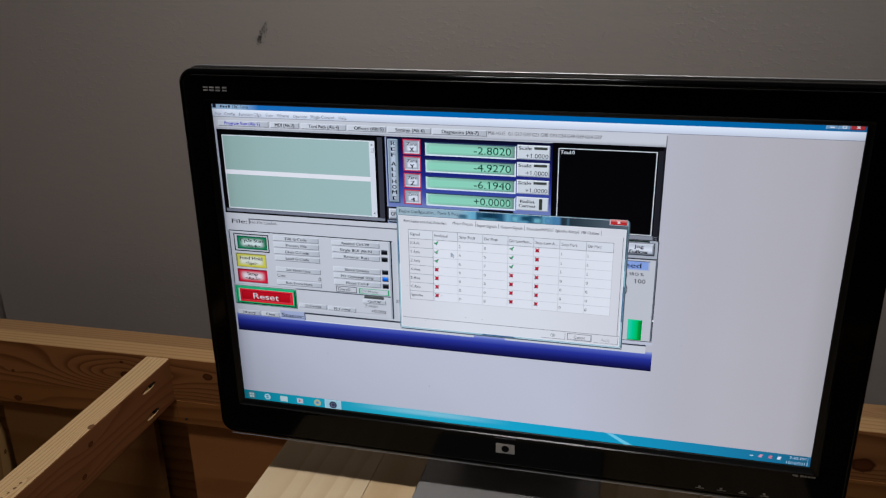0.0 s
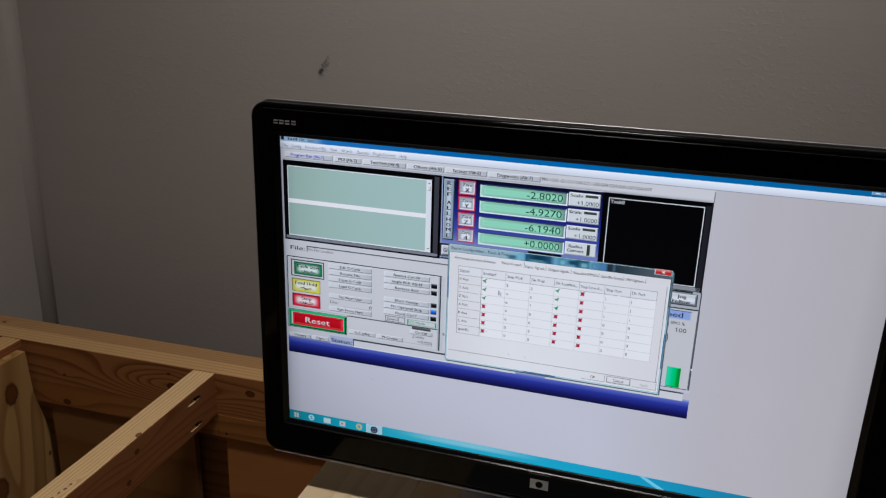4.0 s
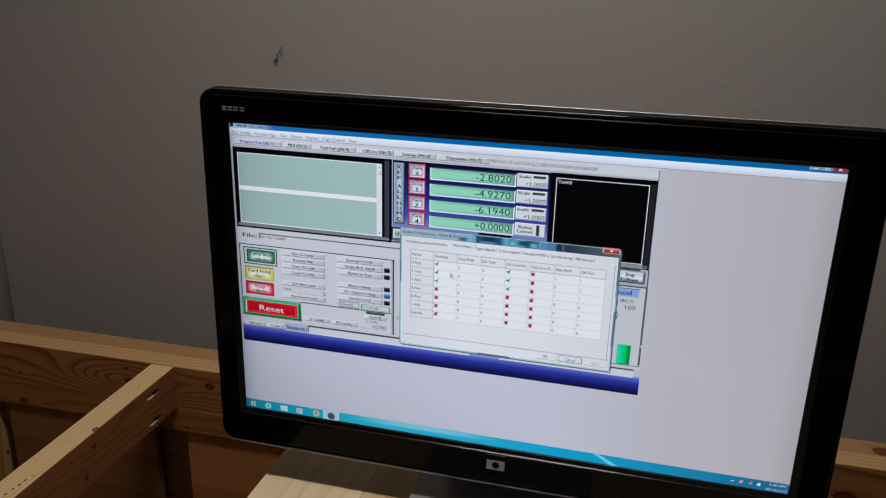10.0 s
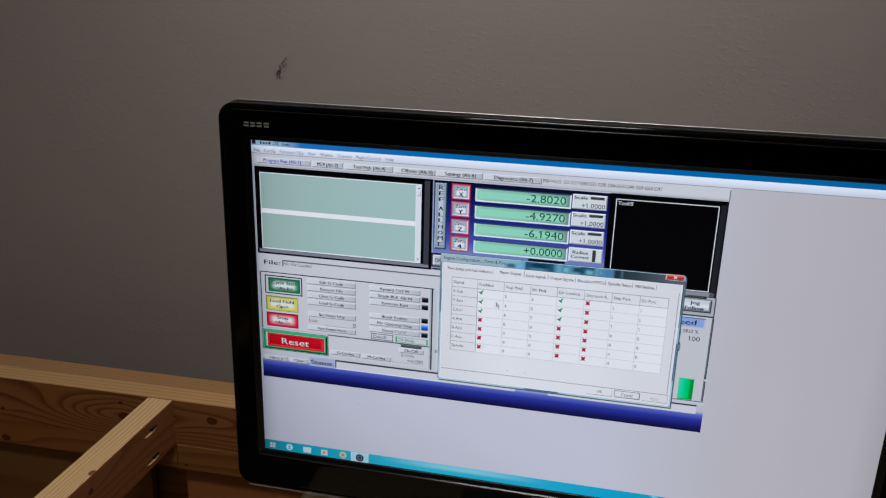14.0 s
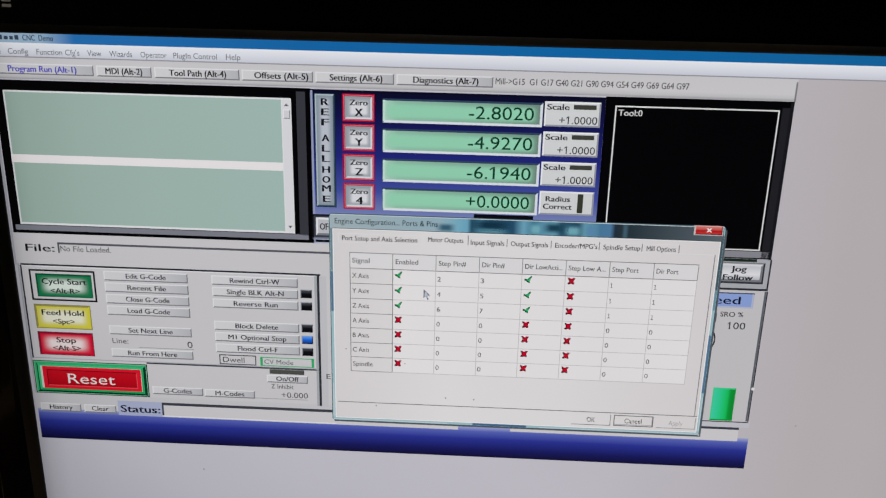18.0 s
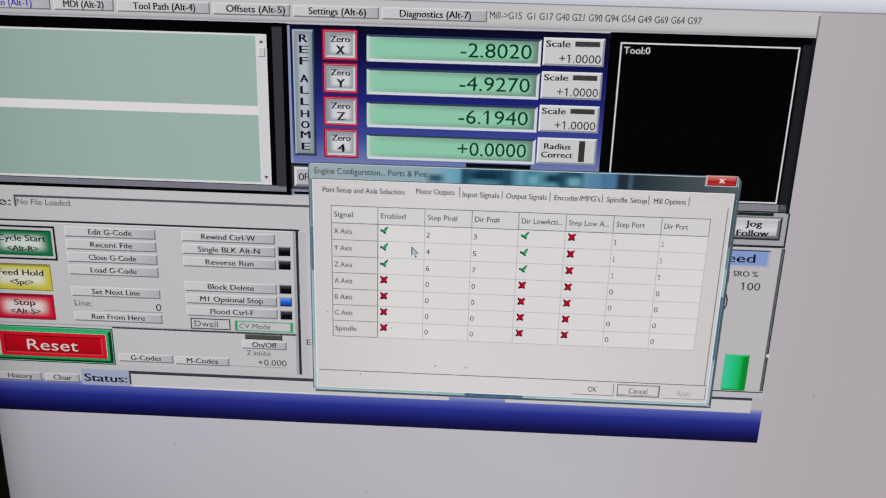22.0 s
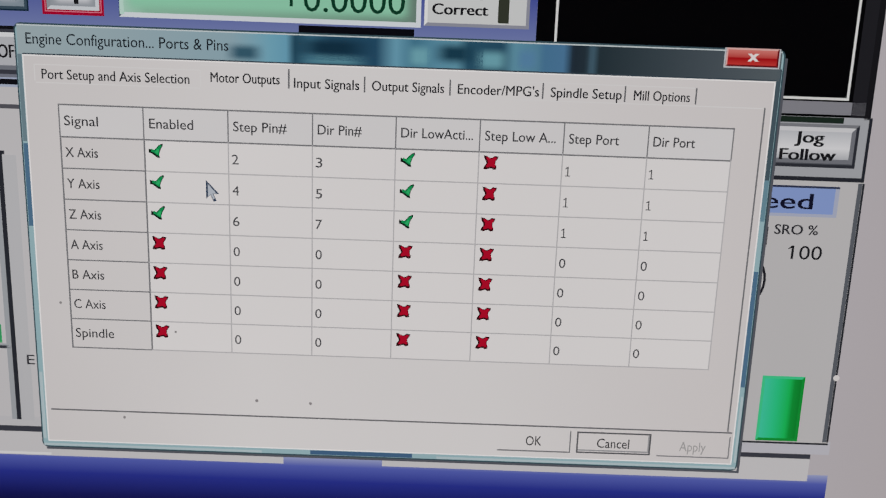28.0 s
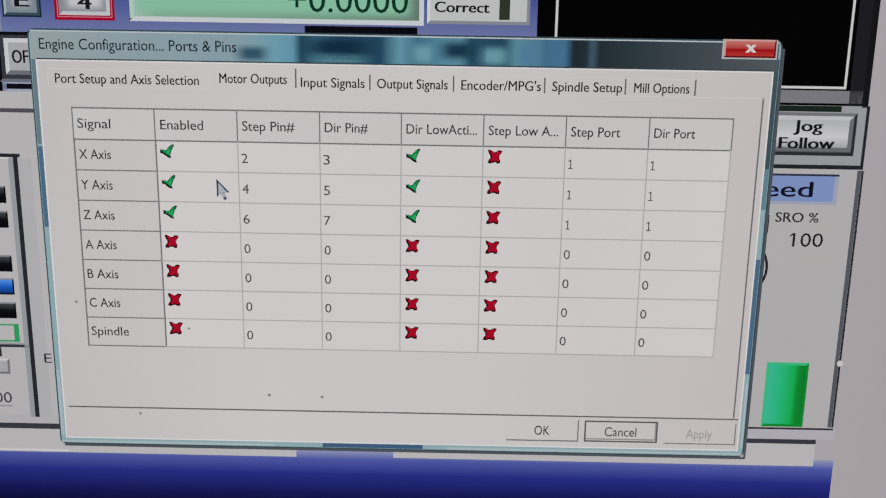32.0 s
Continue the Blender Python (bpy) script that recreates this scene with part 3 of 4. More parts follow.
def raised(name, u0, v0, u1, v1, face, light, dark, w, layer, label=""):
    """A key with mitred light and dark edges."""
    bm = bmesh.new()
    y = depth(layer)
    uv = bm.loops.layers.uv.verify()

    def quad(pts, slot):
        f = bm.faces.new([bm.verts.new((X0 + u * PX, y, Z0 - v * PX)) for u, v in pts])
        f.material_index = slot
        for lp, c in zip(f.loops, ((0, 0), (1, 0), (1, 1), (0, 1))):
            lp[uv].uv = c

    a, b, c, d = (u0, v1), (u1, v1), (u1, v0), (u0, v0)
    e, f, g, h = (u0 + w, v1 - w), (u1 - w, v1 - w), (u1 - w, v0 + w), (u0 + w, v0 + w)
    quad((e, f, g, h), 0)
    quad((d, h, g, c), 1), quad((a, e, h, d), 1)
    quad((a, b, f, e), 2), quad((b, c, g, f), 2)
    return part(name, bm, [face if not isinstance(face, tuple) else G(*face), G(*light), G(*dark)], screen, label)


TEXTS = []


def text(words, u, v, width, cap, colour=INK, layer=4, align="c", bold=0.0):
    """Lettering: u is its left, middle or right edge, v its middle height; cap: height of a capital."""
    TEXTS.append((words, u, v, width, cap, colour, layer, align, bold))


def add_flags(me, tall):
    """Give every plain stroke of a numeral one its slanting flag."""
    bm = bmesh.new()
    bm.from_mesh(me)
    left = set(bm.verts)
    while left:
        heap, island = [left.pop()], []
        while heap:
            p = heap.pop()
            island.append(p)
            for e in p.link_edges:
                q = e.other_vert(p)
                if q in left:
                    left.remove(q)
                    heap.append(q)
        xs, zs = [p.co.x for p in island], [p.co.z for p in island]
        if max(zs) - min(zs) > 0.8 * tall and max(xs) - min(xs) < 0.3 * tall:
            x, z, y = min(xs), max(zs), island[0].co.y
            bm.faces.new([bm.verts.new(c) for c in ((x, y, z), (x - 0.24 * tall, y, z - 0.2 * tall), (x - 0.24 * tall, y, z - 0.3 * tall), (x, y, z - 0.14 * tall))])
    bm.to_mesh(me)
    bm.free()


def set_texts():
    obs = []
    for words, *_, bold in TEXTS + [("H", 0, 0, 0, 0, 0, 0, 0, 0.0)]:
        cu = bpy.data.curves.new("lettering", "FONT")
        cu.body, cu.size, cu.resolution_u, cu.fill_mode, cu.offset = words, 1.0, 3, "FRONT", 0.0
        obs.append(new("lettering_draft", cu))
    bpy.context.view_layer.update()
    dg = bpy.context.evaluated_depsgraph_get()
    meshes = [bpy.data.meshes.new_from_object(o.evaluated_get(dg)) for o in obs]
    for o in obs:
        cu = o.data
        bpy.data.objects.remove(o)
        bpy.data.curves.remove(cu)
    hs = [v.co.y for v in meshes[-1].vertices]
    cap_unit = max(hs) - min(hs)
    for me, (words, u, v, width, cap, colour, layer, align, bold) in zip(meshes, TEXTS):
        xs = [p.co.x for p in me.vertices]
        lo, hi = min(xs), max(xs)
        k = cap / cap_unit
        kx = width / (hi - lo) if width else k
        left = u if align == "l" else (u - kx * (hi - lo) if align == "r" else u - kx * (hi - lo) / 2)
        for p in me.vertices:
            x, y = left + (p.co.x - lo) * kx, v + cap / 2 - p.co.y * k
            p.co = (X0 + x * PX, depth(layer), Z0 - y * PX)
        if "1" in words and set(words) <= set("+-.0123456789"):
            add_flags(me, cap * PX)
        if bold > 0.001:
            bm = bmesh.new()
            bm.from_mesh(me)
            again = bmesh.ops.duplicate(bm, geom=bm.verts[:] + bm.edges[:] + bm.faces[:])
            for e in again["geom"]:
                if isinstance(e, bmesh.types.BMVert):
                    e.co += Vector((bold * 3.2 * k * PX, -STEP / 4, 0))
            bm.to_mesh(me)
            bm.free()
        me.materials.clear()
        me.materials.append(G(*colour))
        me.name = "lettering"
        ob = new("lettering", me)
        ob.parent = screen


def key(words, u0, v0, u1, v1, width, cap=9.5, layer=3, colour=INK, bold=0.016):
    raised("button", u0, v0, u1, v1, KEY, (226, 226, 230), (128, 128, 134), 2.2, layer)
    if words:
        text(words, (u0 + u1) / 2, (v0 + v1) / 2 - 0.5, width, cap, colour, layer + 1, "c", bold)


def soft_patch(name, u0, v0, u1, v1, colour, layer, across=0.42, down=0.42):
    """A patch that fades out towards its edges, over the given shares of its width and height."""
    m = glow("display_blur", colour)
    t = m.node_tree
    sep = t.nodes.new("ShaderNodeSeparateXYZ")
    t.links.new(t.nodes.new("ShaderNodeUVMap").outputs[0], sep.inputs[0])
    fades = []
    for axis, share in ((0, across), (1, down)):
        mr = t.nodes.new("ShaderNodeMapRange")
        mr.interpolation_type = "SMOOTHSTEP"
        mr.inputs[1].default_value, mr.inputs[2].default_value, mr.inputs[3].default_value, mr.inputs[4].default_value = 0.0, share, 0.0, 1.0
        t.links.new(mathn(t, "MINIMUM", sep.outputs[axis], mathn(t, "SUBTRACT", 1.0, sep.outputs[axis])), mr.inputs[0])
        fades.append(mr.outputs[0])
    t.links.new(mathn(t, "MULTIPLY", *fades), t.nodes["Principled BSDF"].inputs["Alpha"])
    return rect(name, u0, v0, u1, v1, m, layer)


KEY = glow("display_key", None, axis=0, stops=[(0.0, (214, 214, 217)), (0.6, (207, 207, 210)), (1.0, (184, 185, 190))])

# window frame, menu and page tabs
TITLE = glow("display_title", None, stops=[(0.0, (165, 188, 208)), (0.055, (150, 180, 206)), (0.085, (40, 112, 180)), (0.3, (24, 104, 170)), (0.6, (18, 104, 168)), (1.0, (26, 102, 156))])
rect("title_bar", 0, 0, 1920, 20, TITLE, 1)
lines("title_icon", [(6, 4, 18, 16)], (30, 30, 44), 2)
lines("title_mark", [(32, 7, 38, 15), (41, 9, 48, 15), (51, 9, 57, 15), (60, 7, 67, 15)], (58, 70, 88), 2, "title lettering as plain bars")
text("CNC  Demo", 74, 11, 54, 9.5, (36, 44, 58), 2, "l", 0.008)
raised("window_button", 1816, 0, 1846, 15, (120, 155, 185), (175, 200, 220), (60, 90, 130), 1.5, 2)
raised("window_button", 1846, 0, 1876, 15, (120, 155, 185), (175, 200, 220), (60, 90, 130), 1.5, 2)
raised("close_button", 1876, 0, 1914, 15, (176, 52, 54), (214, 120, 112), (110, 25, 35), 1.5, 2)
lines("minimise_mark", [(1825, 8, 1837, 11)], WHITE, 3)
outline("maximise_mark", 1856, 4, 1867, 12, 2, WHITE, 3)
text("x", 1895, 6, 11, 11, WHITE, 3, "c", 0.03)
MENU = glow("display_menu", None, axis=1, stops=[(0.0, (206, 209, 220)), (0.5, (224, 227, 236)), (1.0, (238, 240, 246))])
rect("menu_bar", 0, 20, 1920, 43, MENU, 1)
lines("menu_edge", [(0, 43, 1920, 45)], (150, 150, 158), 2)
for words, a, b in (("File", 12, 32), ("Config", 45, 81), ("Function Cfg's", 96, 172), ("View", 186, 211), ("Wizards", 225, 265), ("Operator", 280, 326), ("PlugIn Control", 338, 414), ("Help", 430, 455)):
    text(words, a, 34.5, b - a, 9.5, (104, 104, 110), 2, "l")
PAGE = glow("display_page", None, axis=1, stops=[(0.0, (160, 160, 164)), (0.12, (196, 195, 197)), (0.3, (208, 206, 208)), (1.0, (206, 204, 207))])
rect("tab_strip", 8, 45, 1409, 82, PAGE, 1)
lines("strip_edge", [(1406, 50, 1409, 84)], (130, 128, 130), 2)
for words, a, b, c, d, colour in (("Program Run (Alt-1)", 20, 194, 41, 163, (72, 66, 186)), ("MDI (Alt-2)", 199, 297, 215, 280, INK), ("Tool Path (Alt-4)", 302, 452, 328, 428, INK),
                                  ("Offsets (Alt-5)", 456, 581, 478, 572, INK), ("Settings (Alt-6)", 585, 722, 610, 701, INK), ("Diagnostics (Alt-7)", 726, 893, 755, 867, INK)):
    key("", a, 55, b, 74, 0, layer=2)
    text(words, c, 64, d - c, 10.5, colour, 3, "l", 0.018)
text("Mill->G15  G1 G17 G40 G21 G90 G94 G54 G49 G69 G64 G97", 897, 62.5, 330, 10.5, (70, 70, 74), 2, "l", 0.004)

# programme listing
rect("listing_frame", 10, 84, 575, 366, BLACK, 1)
lines("listing_bevel", [(16, 352, 566, 362)], (126, 128, 138), 2)
lines("listing_bevel", [(550, 90, 566, 352)], (58, 58, 66), 2)
lines("listing_bevel", [(4, 88, 8, 430)], (176, 178, 186), 1)
rect("listing", 26, 102, 541, 349, (226, 228, 230), 2)
LIST = glow("display_listing", None, axis=0, stops=[(0.0, (156, 180, 170)), (0.5, (163, 187, 179)), (1.0, (166, 191, 185))])
rect("listing_field", 29, 105, 523, 345, LIST, 3)
rect("cursor_line", 26, 217, 523, 232, (238, 233, 234), 4)
rect("scroll_bar", 525, 105, 540, 346, (222, 222, 226), 3)
raised("scroll_handle", 526.5, 122, 538.5, 138, (214, 214, 218), (236, 236, 240), (140, 140, 148), 1.5, 4)
for v, s in ((114, 1), (338, -1)):
    bm = bmesh.new()
    bm.faces.new([bm.verts.new((X0 + (532.5 + a) * PX, depth(4), Z0 - (v + b * s) * PX)) for a, b in ((-4, 2), (4, 2), (0, -2.5))])
    part("scroll_arrow", bm, G(70, 70, 76), screen)

# position read-outs
AXES = glow("display_axes", None, axis=1, stops=[(0.0, (176, 186, 208)), (0.18, (126, 138, 188)), (0.36, (66, 78, 160)), (0.58, (34, 40, 122)), (0.85, (18, 20, 70)), (1.0, (12, 13, 36))])
rect("axis_panel", 575, 85, 1088, 366, AXES, 1)
lines("axis_edge", [(575, 87, 579, 366)], (150, 158, 190), 2)
outline("reference_edge", 581.5, 91.5, 618.5, 296.5, 1.6, (22, 44, 62), 3)
raised("reference_button", 583, 93, 617, 295, (138, 152, 164), (176, 190, 198), (64, 84, 98), 2.5, 3)
soft_patch("reference_face", 586, 96, 614, 292, (190, 196, 206), 3.5, 0.4, 0.05)
for ch, v in zip("REFALLHOME", (106.5, 124, 142, 170, 188.5, 207, 227, 245, 261.5, 281)):
    text(ch, 600, v, 13 if ch != "M" else 15, 12, (24, 24, 34), 4, "c", 0.026)
GREEN = (150, 213, 182)
SHADE = glow("display_readout_shade", None, axis=0, stops=[(0.0, (176, 214, 198)), (0.08, (146, 190, 168)), (0.7, (128, 168, 148)), (1.0, (112, 138, 126))])
ZERO = glow("display_zero", None, axis=1, stops=[(0.0, (184, 186, 192)), (0.4, (226, 226, 230)), (1.0, (196, 198, 204))])
for k, (v0, axis, value) in enumerate(((91, "X", "-2.8020"), (143.5, "Y", "-4.9270"), (197, "Z", "-6.1940"), (250, "4", "+0.0000"))):
    v1 = v0 + 48.5
    rect("button_rim", 631, v0, 688, v1, (176, 8, 48), 2, "red rim")
    outline("button_gleam", 633.5, v0 + 2.2, 686, v1 - 2.5, 0.9, (224, 128, 150), 3)
    raised("zero_button", 635.5, v0 + 4.5, 684, v1 - 4.5, (158, 164, 172), (150, 158, 166), (214, 218, 224), 3.5, 4)
    soft_patch("zero_face", 639.5, v0 + 8, 681, v1 - 7.5, (220, 221, 227), 4.5, 0.24, 0.26)
    text("Zero", 659.5, v0 + 15, 31, 9.5, INK, 5, "c", 0.024)
    text(axis, 659.5, v0 + 32, 13 if axis != "4" else 12, 13, INK, 5, "c", 0.026)
    raised("readout", 702, v0 + 6.5, 981, v0 + 48.5, GREEN, (52, 70, 96), (222, 228, 234), 4.5, 3)
    lines("readout_gleam", [(702.5, v0 + 9, 707, v0 + 46)], (196, 226, 216), 3.5)
    rect("readout_face", 706.5, v0 + 10, 976.5, v0 + 44, SHADE, 4)
    soft_patch("readout_light", 702.5, v0 + 9.5, 976, v0 + 46, GREEN, 4.5, 0.06, 0.34)
    text(value, 966, v0 + 26.5, 113, 22, (14, 62, 42), 5, "r")
    raised("scale_box", 984, v0 + 3, 1081, v0 + 46.5, (214, 216, 217), (236, 237, 238), (150, 152, 166), 3, 3)
    if k < 3:
        text("Scale", 988, v0 + 12.5, 38, 9.5, INK, 4, "l", 0.02)
        lines("scale_lamp", [(1034, v0 + 8, 1073, v0 + 16)], (64, 66, 60), 4)
        text("+1.0000", 1076, v0 + 35, 66, 13, (34, 34, 38), 4, "r")
    else:
        text("Radius", 995, v0 + 17, 43, 9.5, INK, 4, "l", 0.02)
        text("Correct", 991, v0 + 31, 51, 9.5, INK, 4, "l", 0.02)
        lines("scale_lamp", [(1052, v0 + 7, 1062, v0 + 42)], (56, 60, 50), 4)
rect("offline_shade", 868, 302, 975, 312, (12, 12, 20), 3)
raised("offline_button", 573, 312, 649, 359, (62, 64, 74), (18, 18, 24), (120, 124, 138), 3, 3)
raised("offline_button", 580, 318, 642, 352, (190, 192, 198), (226, 228, 232), (120, 124, 134), 4, 4)
text("OFFLINE", 610, 335, 46, 12, INK, 5, "c", 0.014)

lines("axis_edge", [(575, 360.5, 1088, 365.5)], (16, 17, 24), 2)

# tool path view
rect("tool_view", 1088, 83, 1408, 368, BLACK, 2)
lines("tool_bevel", [(1389, 94, 1402, 366)], (34, 34, 39), 3)
lines("tool_bevel", [(1100, 354, 1402, 366)], (138, 138, 146), 3)
lines("tool_bevel", [(1402, 84, 1408, 368)], (26, 26, 30), 3)
outline("tool_outline", 1105, 98, 1385, 352.5, 2.4, (226, 226, 226), 4)
text("Tool:0", 1111, 110, 41, 10.5, (226, 226, 226), 4, "l", 0.008)

# file line and lower left panels
rect("lower_panel", 8, 368.2, 604, 743, (205, 203, 206), 1)
text("File:", 29, 396, 55, 14, INK, 3, "l", 0.016)
lines("file_field", [(91, 384, 604, 388), (91, 388, 94.5, 405)], (88, 88, 96), 3)
text("No File Loaded.", 96, 396, 96, 10.5, (66, 66, 72), 3, "l")
lines("panel_line", [(15, 428, 586, 431.5), (579, 431, 583.5, 703)], (44, 46, 54), 3)
lines("panel_line", [(574, 432, 579, 703), (15, 622, 574, 624)], (168, 172, 178), 3)
lines("panel_line", [(240, 624, 581, 627)], (60, 62, 70), 3)
lines("panel_line", [(583.5, 432, 597, 704)], (196, 196, 200), 3)
lines("panel_line", [(13.5, 431.5, 16.5, 625)], (44, 46, 54), 3)
lines("panel_line", [(9, 428, 13, 700)], (170, 173, 180), 3)
lines("panel_line", [(16.5, 431.5, 576, 433.5)], (226, 226, 229), 3)
outline("reset_edge", 12.5, 628.5, 240.5, 699.5, 1.6, (22, 40, 32), 3)
outline("feed_edge", 30.5, 509.5, 140.5, 559.5, 1.5, (128, 122, 60), 4)
outline("stop_edge", 30.5, 566.5, 139.5, 615.5, 1.5, (110, 40, 48), 4)
outline("cycle_frame", 29, 439, 156, 502, 3.6, (24, 28, 28), 3)
raised("cycle_button", 41, 447, 149, 494, (18, 118, 74), (14, 74, 48), (24, 104, 66), 3, 4, "green cycle start button")
soft_patch("cycle_light", 45, 450.5, 145, 490.5, (218, 228, 221), 4.5, 0.24, 0.4)
text("Cycle Start", 95, 462, 86, 11, INK, 5, "c", 0.02)
text("<Alt-R>", 95, 481, 56, 10, INK, 5, "c", 0.02)
raised("feed_button", 32, 511, 139, 558, (210, 202, 66), (150, 146, 84), (206, 198, 64), 3, 4, "yellow feed hold button")
soft_patch("feed_light", 35, 513.5, 136, 555.5, (230, 229, 210), 4.5, 0.18, 0.36)
text("Feed Hold", 85, 526, 82, 11, INK, 5, "c", 0.02)
text("<Spc>", 85, 544, 42, 10, INK, 5, "c", 0.02)
raised("stop_button", 32, 568, 138, 614, (212, 18, 56), (140, 20, 50), (200, 16, 52), 3, 4, "red stop button")
soft_patch("stop_light", 35, 570.5, 135, 611.5, (236, 222, 222), 4.5, 0.24, 0.42)
text("Stop", 85, 583, 38, 11, INK, 5, "c", 0.02)
text("<Alt-S>", 85, 600, 54, 10, INK, 5, "c", 0.02)
raised("reset_frame", 14, 630, 239, 698, (8, 44, 30), (52, 176, 116), (10, 58, 38), 5.5, 3, "green reset button frame")
outline("reset_gleam", 14.5, 630.3, 238.5, 697.7, 1.2, (128, 196, 158), 3.5)
raised("reset_frame", 21.5, 635.5, 232, 692.5, (206, 216, 202), (58, 190, 122), (40, 164, 98), 4.5, 4)
RED = glow("display_reset", None, axis=1, stops=[(0.0, (172, 8, 24)), (0.5, (192, 10, 28)), (1.0, (196, 16, 34))])
rect("reset_button", 30.5, 640.5, 226.5, 688, (222, 24, 46), 5, "red reset button")
raised("reset_button", 38.5, 647, 219, 682, RED, (120, 8, 20), (226, 74, 84), 1.8, 5.5)
text("Reset", 128.2, 666.2, 94, 21, (122, 10, 24), 6, "c")
text("Reset", 127, 665, 94, 21, (232, 224, 222), 6.5, "c")
for words, v0, v1, w in (("Edit G-Code", 437, 456.5, 76), ("Recent File", 460, 479.5, 74), ("Close G-Code", 483.5, 503, 84), ("Load G-Code", 507, 526.5, 82), ("Set Next Line", 548, 567, 86), ("Run From Here", 596, 614.5, 96)):
    key(words, 173, v0, 334, v1, w, colour=(48, 48, 54))
text("Line:", 177, 580, 31, 11, (70, 70, 76), 3, "l")
text("0", 334, 583, 10, 13, (44, 44, 48), 3, "r")
lines("line_rule", [(228, 592, 336, 593.5)], (160, 160, 166), 3)
for words, v0, v1, w in (("Rewind Ctrl-W", 438, 457, 94), ("Single BLK Alt-N", 461, 480, 108), ("Reverse Run", 484.5, 503, 84), ("Block Delete", 530, 549, 82), ("M1 Optional Stop", 553.5, 572.5, 112), ("Flood Ctrl-F", 577, 596, 78)):
    key(words, 379, v0, 543, v1, w, colour=(48, 48, 54))
for v, c in ((460, (14, 16, 22)), (485, (14, 16, 22)), (530, (14, 16, 22)), (554, (30, 100, 214)), (579, (14, 16, 22))):
    dim = glow("display_lamp", None, axis=1, stops=[(0.0, tuple(int(x * 0.6) for x in c)), (0.5, c), (1.0, tuple(min(255, x + 60) for x in c))])
    raised("indicator", 547, v, 569, v + 17, dim, (150, 156, 166), (10, 12, 18), 1.6, 4)
outline("dwell_box", 385, 600, 457, 621, 2, (62, 64, 72), 4)
text("Dwell", 392, 610.5, 42, 11, (62, 62, 66), 4, "l")
outline("mode_box", 465, 602, 570, 621, 1.8, (70, 176, 122), 4)
for u in (465, 565):
    lines("mode_bar", [(u, 602, u + 5, 621)], (50, 170, 104), 5)
text("CV Mode", 473, 611.5, 56, 9.5, (74, 90, 84), 5, "l")
raised("inhibit_lamp", 482, 627, 550, 637, (78, 80, 76), (120, 122, 120), (50, 52, 50), 1.5, 4)
key("On/Off", 476, 639.5, 557, 656, 44, colour=(48, 48, 54))
text("Z Inhibit", 484, 664, 44, 9.5, (70, 70, 76), 3, "l")
text("+0.000", 556, 682, 52, 11.5, (64, 64, 70), 3, "r")
lines("line_rule", [(450, 690.5, 556, 692)], (164, 164, 170), 3)
key("G-Codes", 247, 675, 348, 692, 56, colour=(56, 56, 62))
key("M-Codes", 351, 676, 451, 693, 57, colour=(56, 56, 62))

# status line, lower band and task bar
BAND = glow("display_band", None, axis=1, stops=[(0.0, (12, 12, 50)), (0.25, (22, 26, 96)), (0.6, (42, 52, 148)), (0.85, (88, 100, 184)), (1.0, (160, 168, 208))])
rect("lower_band", 10, 734, 1416, 801, BAND, 2, "dark blue gradient band")
lines("status_field", [(11, 700, 604, 722)], (200, 199, 203), 2)
key("History", 17, 721, 99, 739, 46, 9.5, colour=(56, 56, 62))
key("Clear", 105, 721, 170, 739, 34, 9.5, colour=(56, 56, 62))
rect("status_label", 174, 710, 263, 742, (172, 179, 208), 3)
text("Status:", 179, 727, 79, 15, (20, 22, 40), 4, "l", 0.018)
lines("status_field", [(263, 712, 852, 742), (954, 712, 1395, 741)], (208, 206, 209), 3)
lines("status_edge", [(263, 710, 612, 716), (263, 716, 266.5, 738)], (62, 64, 74), 4)
lines("status_edge", [(266.5, 738.5, 612, 741)], (226, 226, 228), 4)
lines("status_edge", [(1300, 711, 1395, 716)], (62, 64, 74), 4)
lines("status_field", [(1320, 697, 1414, 711)], (196, 195, 204), 2)
TASK = glow("display_task", None, axis=0, stops=[(0.0, (40, 146, 164)), (0.1, (44, 164, 186)), (0.3, (58, 180, 204)), (0.62, (40, 160, 196)), (0.85, (38, 130, 166)), (1.0, (32, 98, 130))])
rect("task_bar", 0, 1041, 1920, 1080, TASK, 1, "turquoise task bar")
soft_patch("task_light", 372, 1034, 1000, 1066, (134, 200, 216), 1.5, 0.45, 0.4)
bm = bmesh.new()
bm.faces.new([bm.verts.new((X0 + u * PX, depth(2), Z0 - v * PX)) for u, v in ((1292, 1042), (1312, 1042), (1384, 1079), (1356, 1079))])
part("task_gleam", bm, G(120, 200, 222), screen)


def disc(name, u, v, r, colour, layer, hole=0.0, n=20):
    bm = bmesh.new()
    y = depth(layer)
    outer = [bm.verts.new((X0 + (u + r * math.cos(2 * math.pi * k / n)) * PX, y, Z0 - (v + r * math.sin(2 * math.pi * k / n)) * PX)) for k in range(n)]
    if hole:
        inner = [bm.verts.new((X0 + (u + hole * math.cos(2 * math.pi * k / n)) * PX, y, Z0 - (v + hole * math.sin(2 * math.pi * k / n)) * PX)) for k in range(n)]
        for k in range(n):
            bm.faces.new((outer[k], outer[(k + 1) % n], inner[(k + 1) % n], inner[k]))
    else:
        bm.faces.new(outer[::-1])
    return part(name, bm, G(*colour), screen)


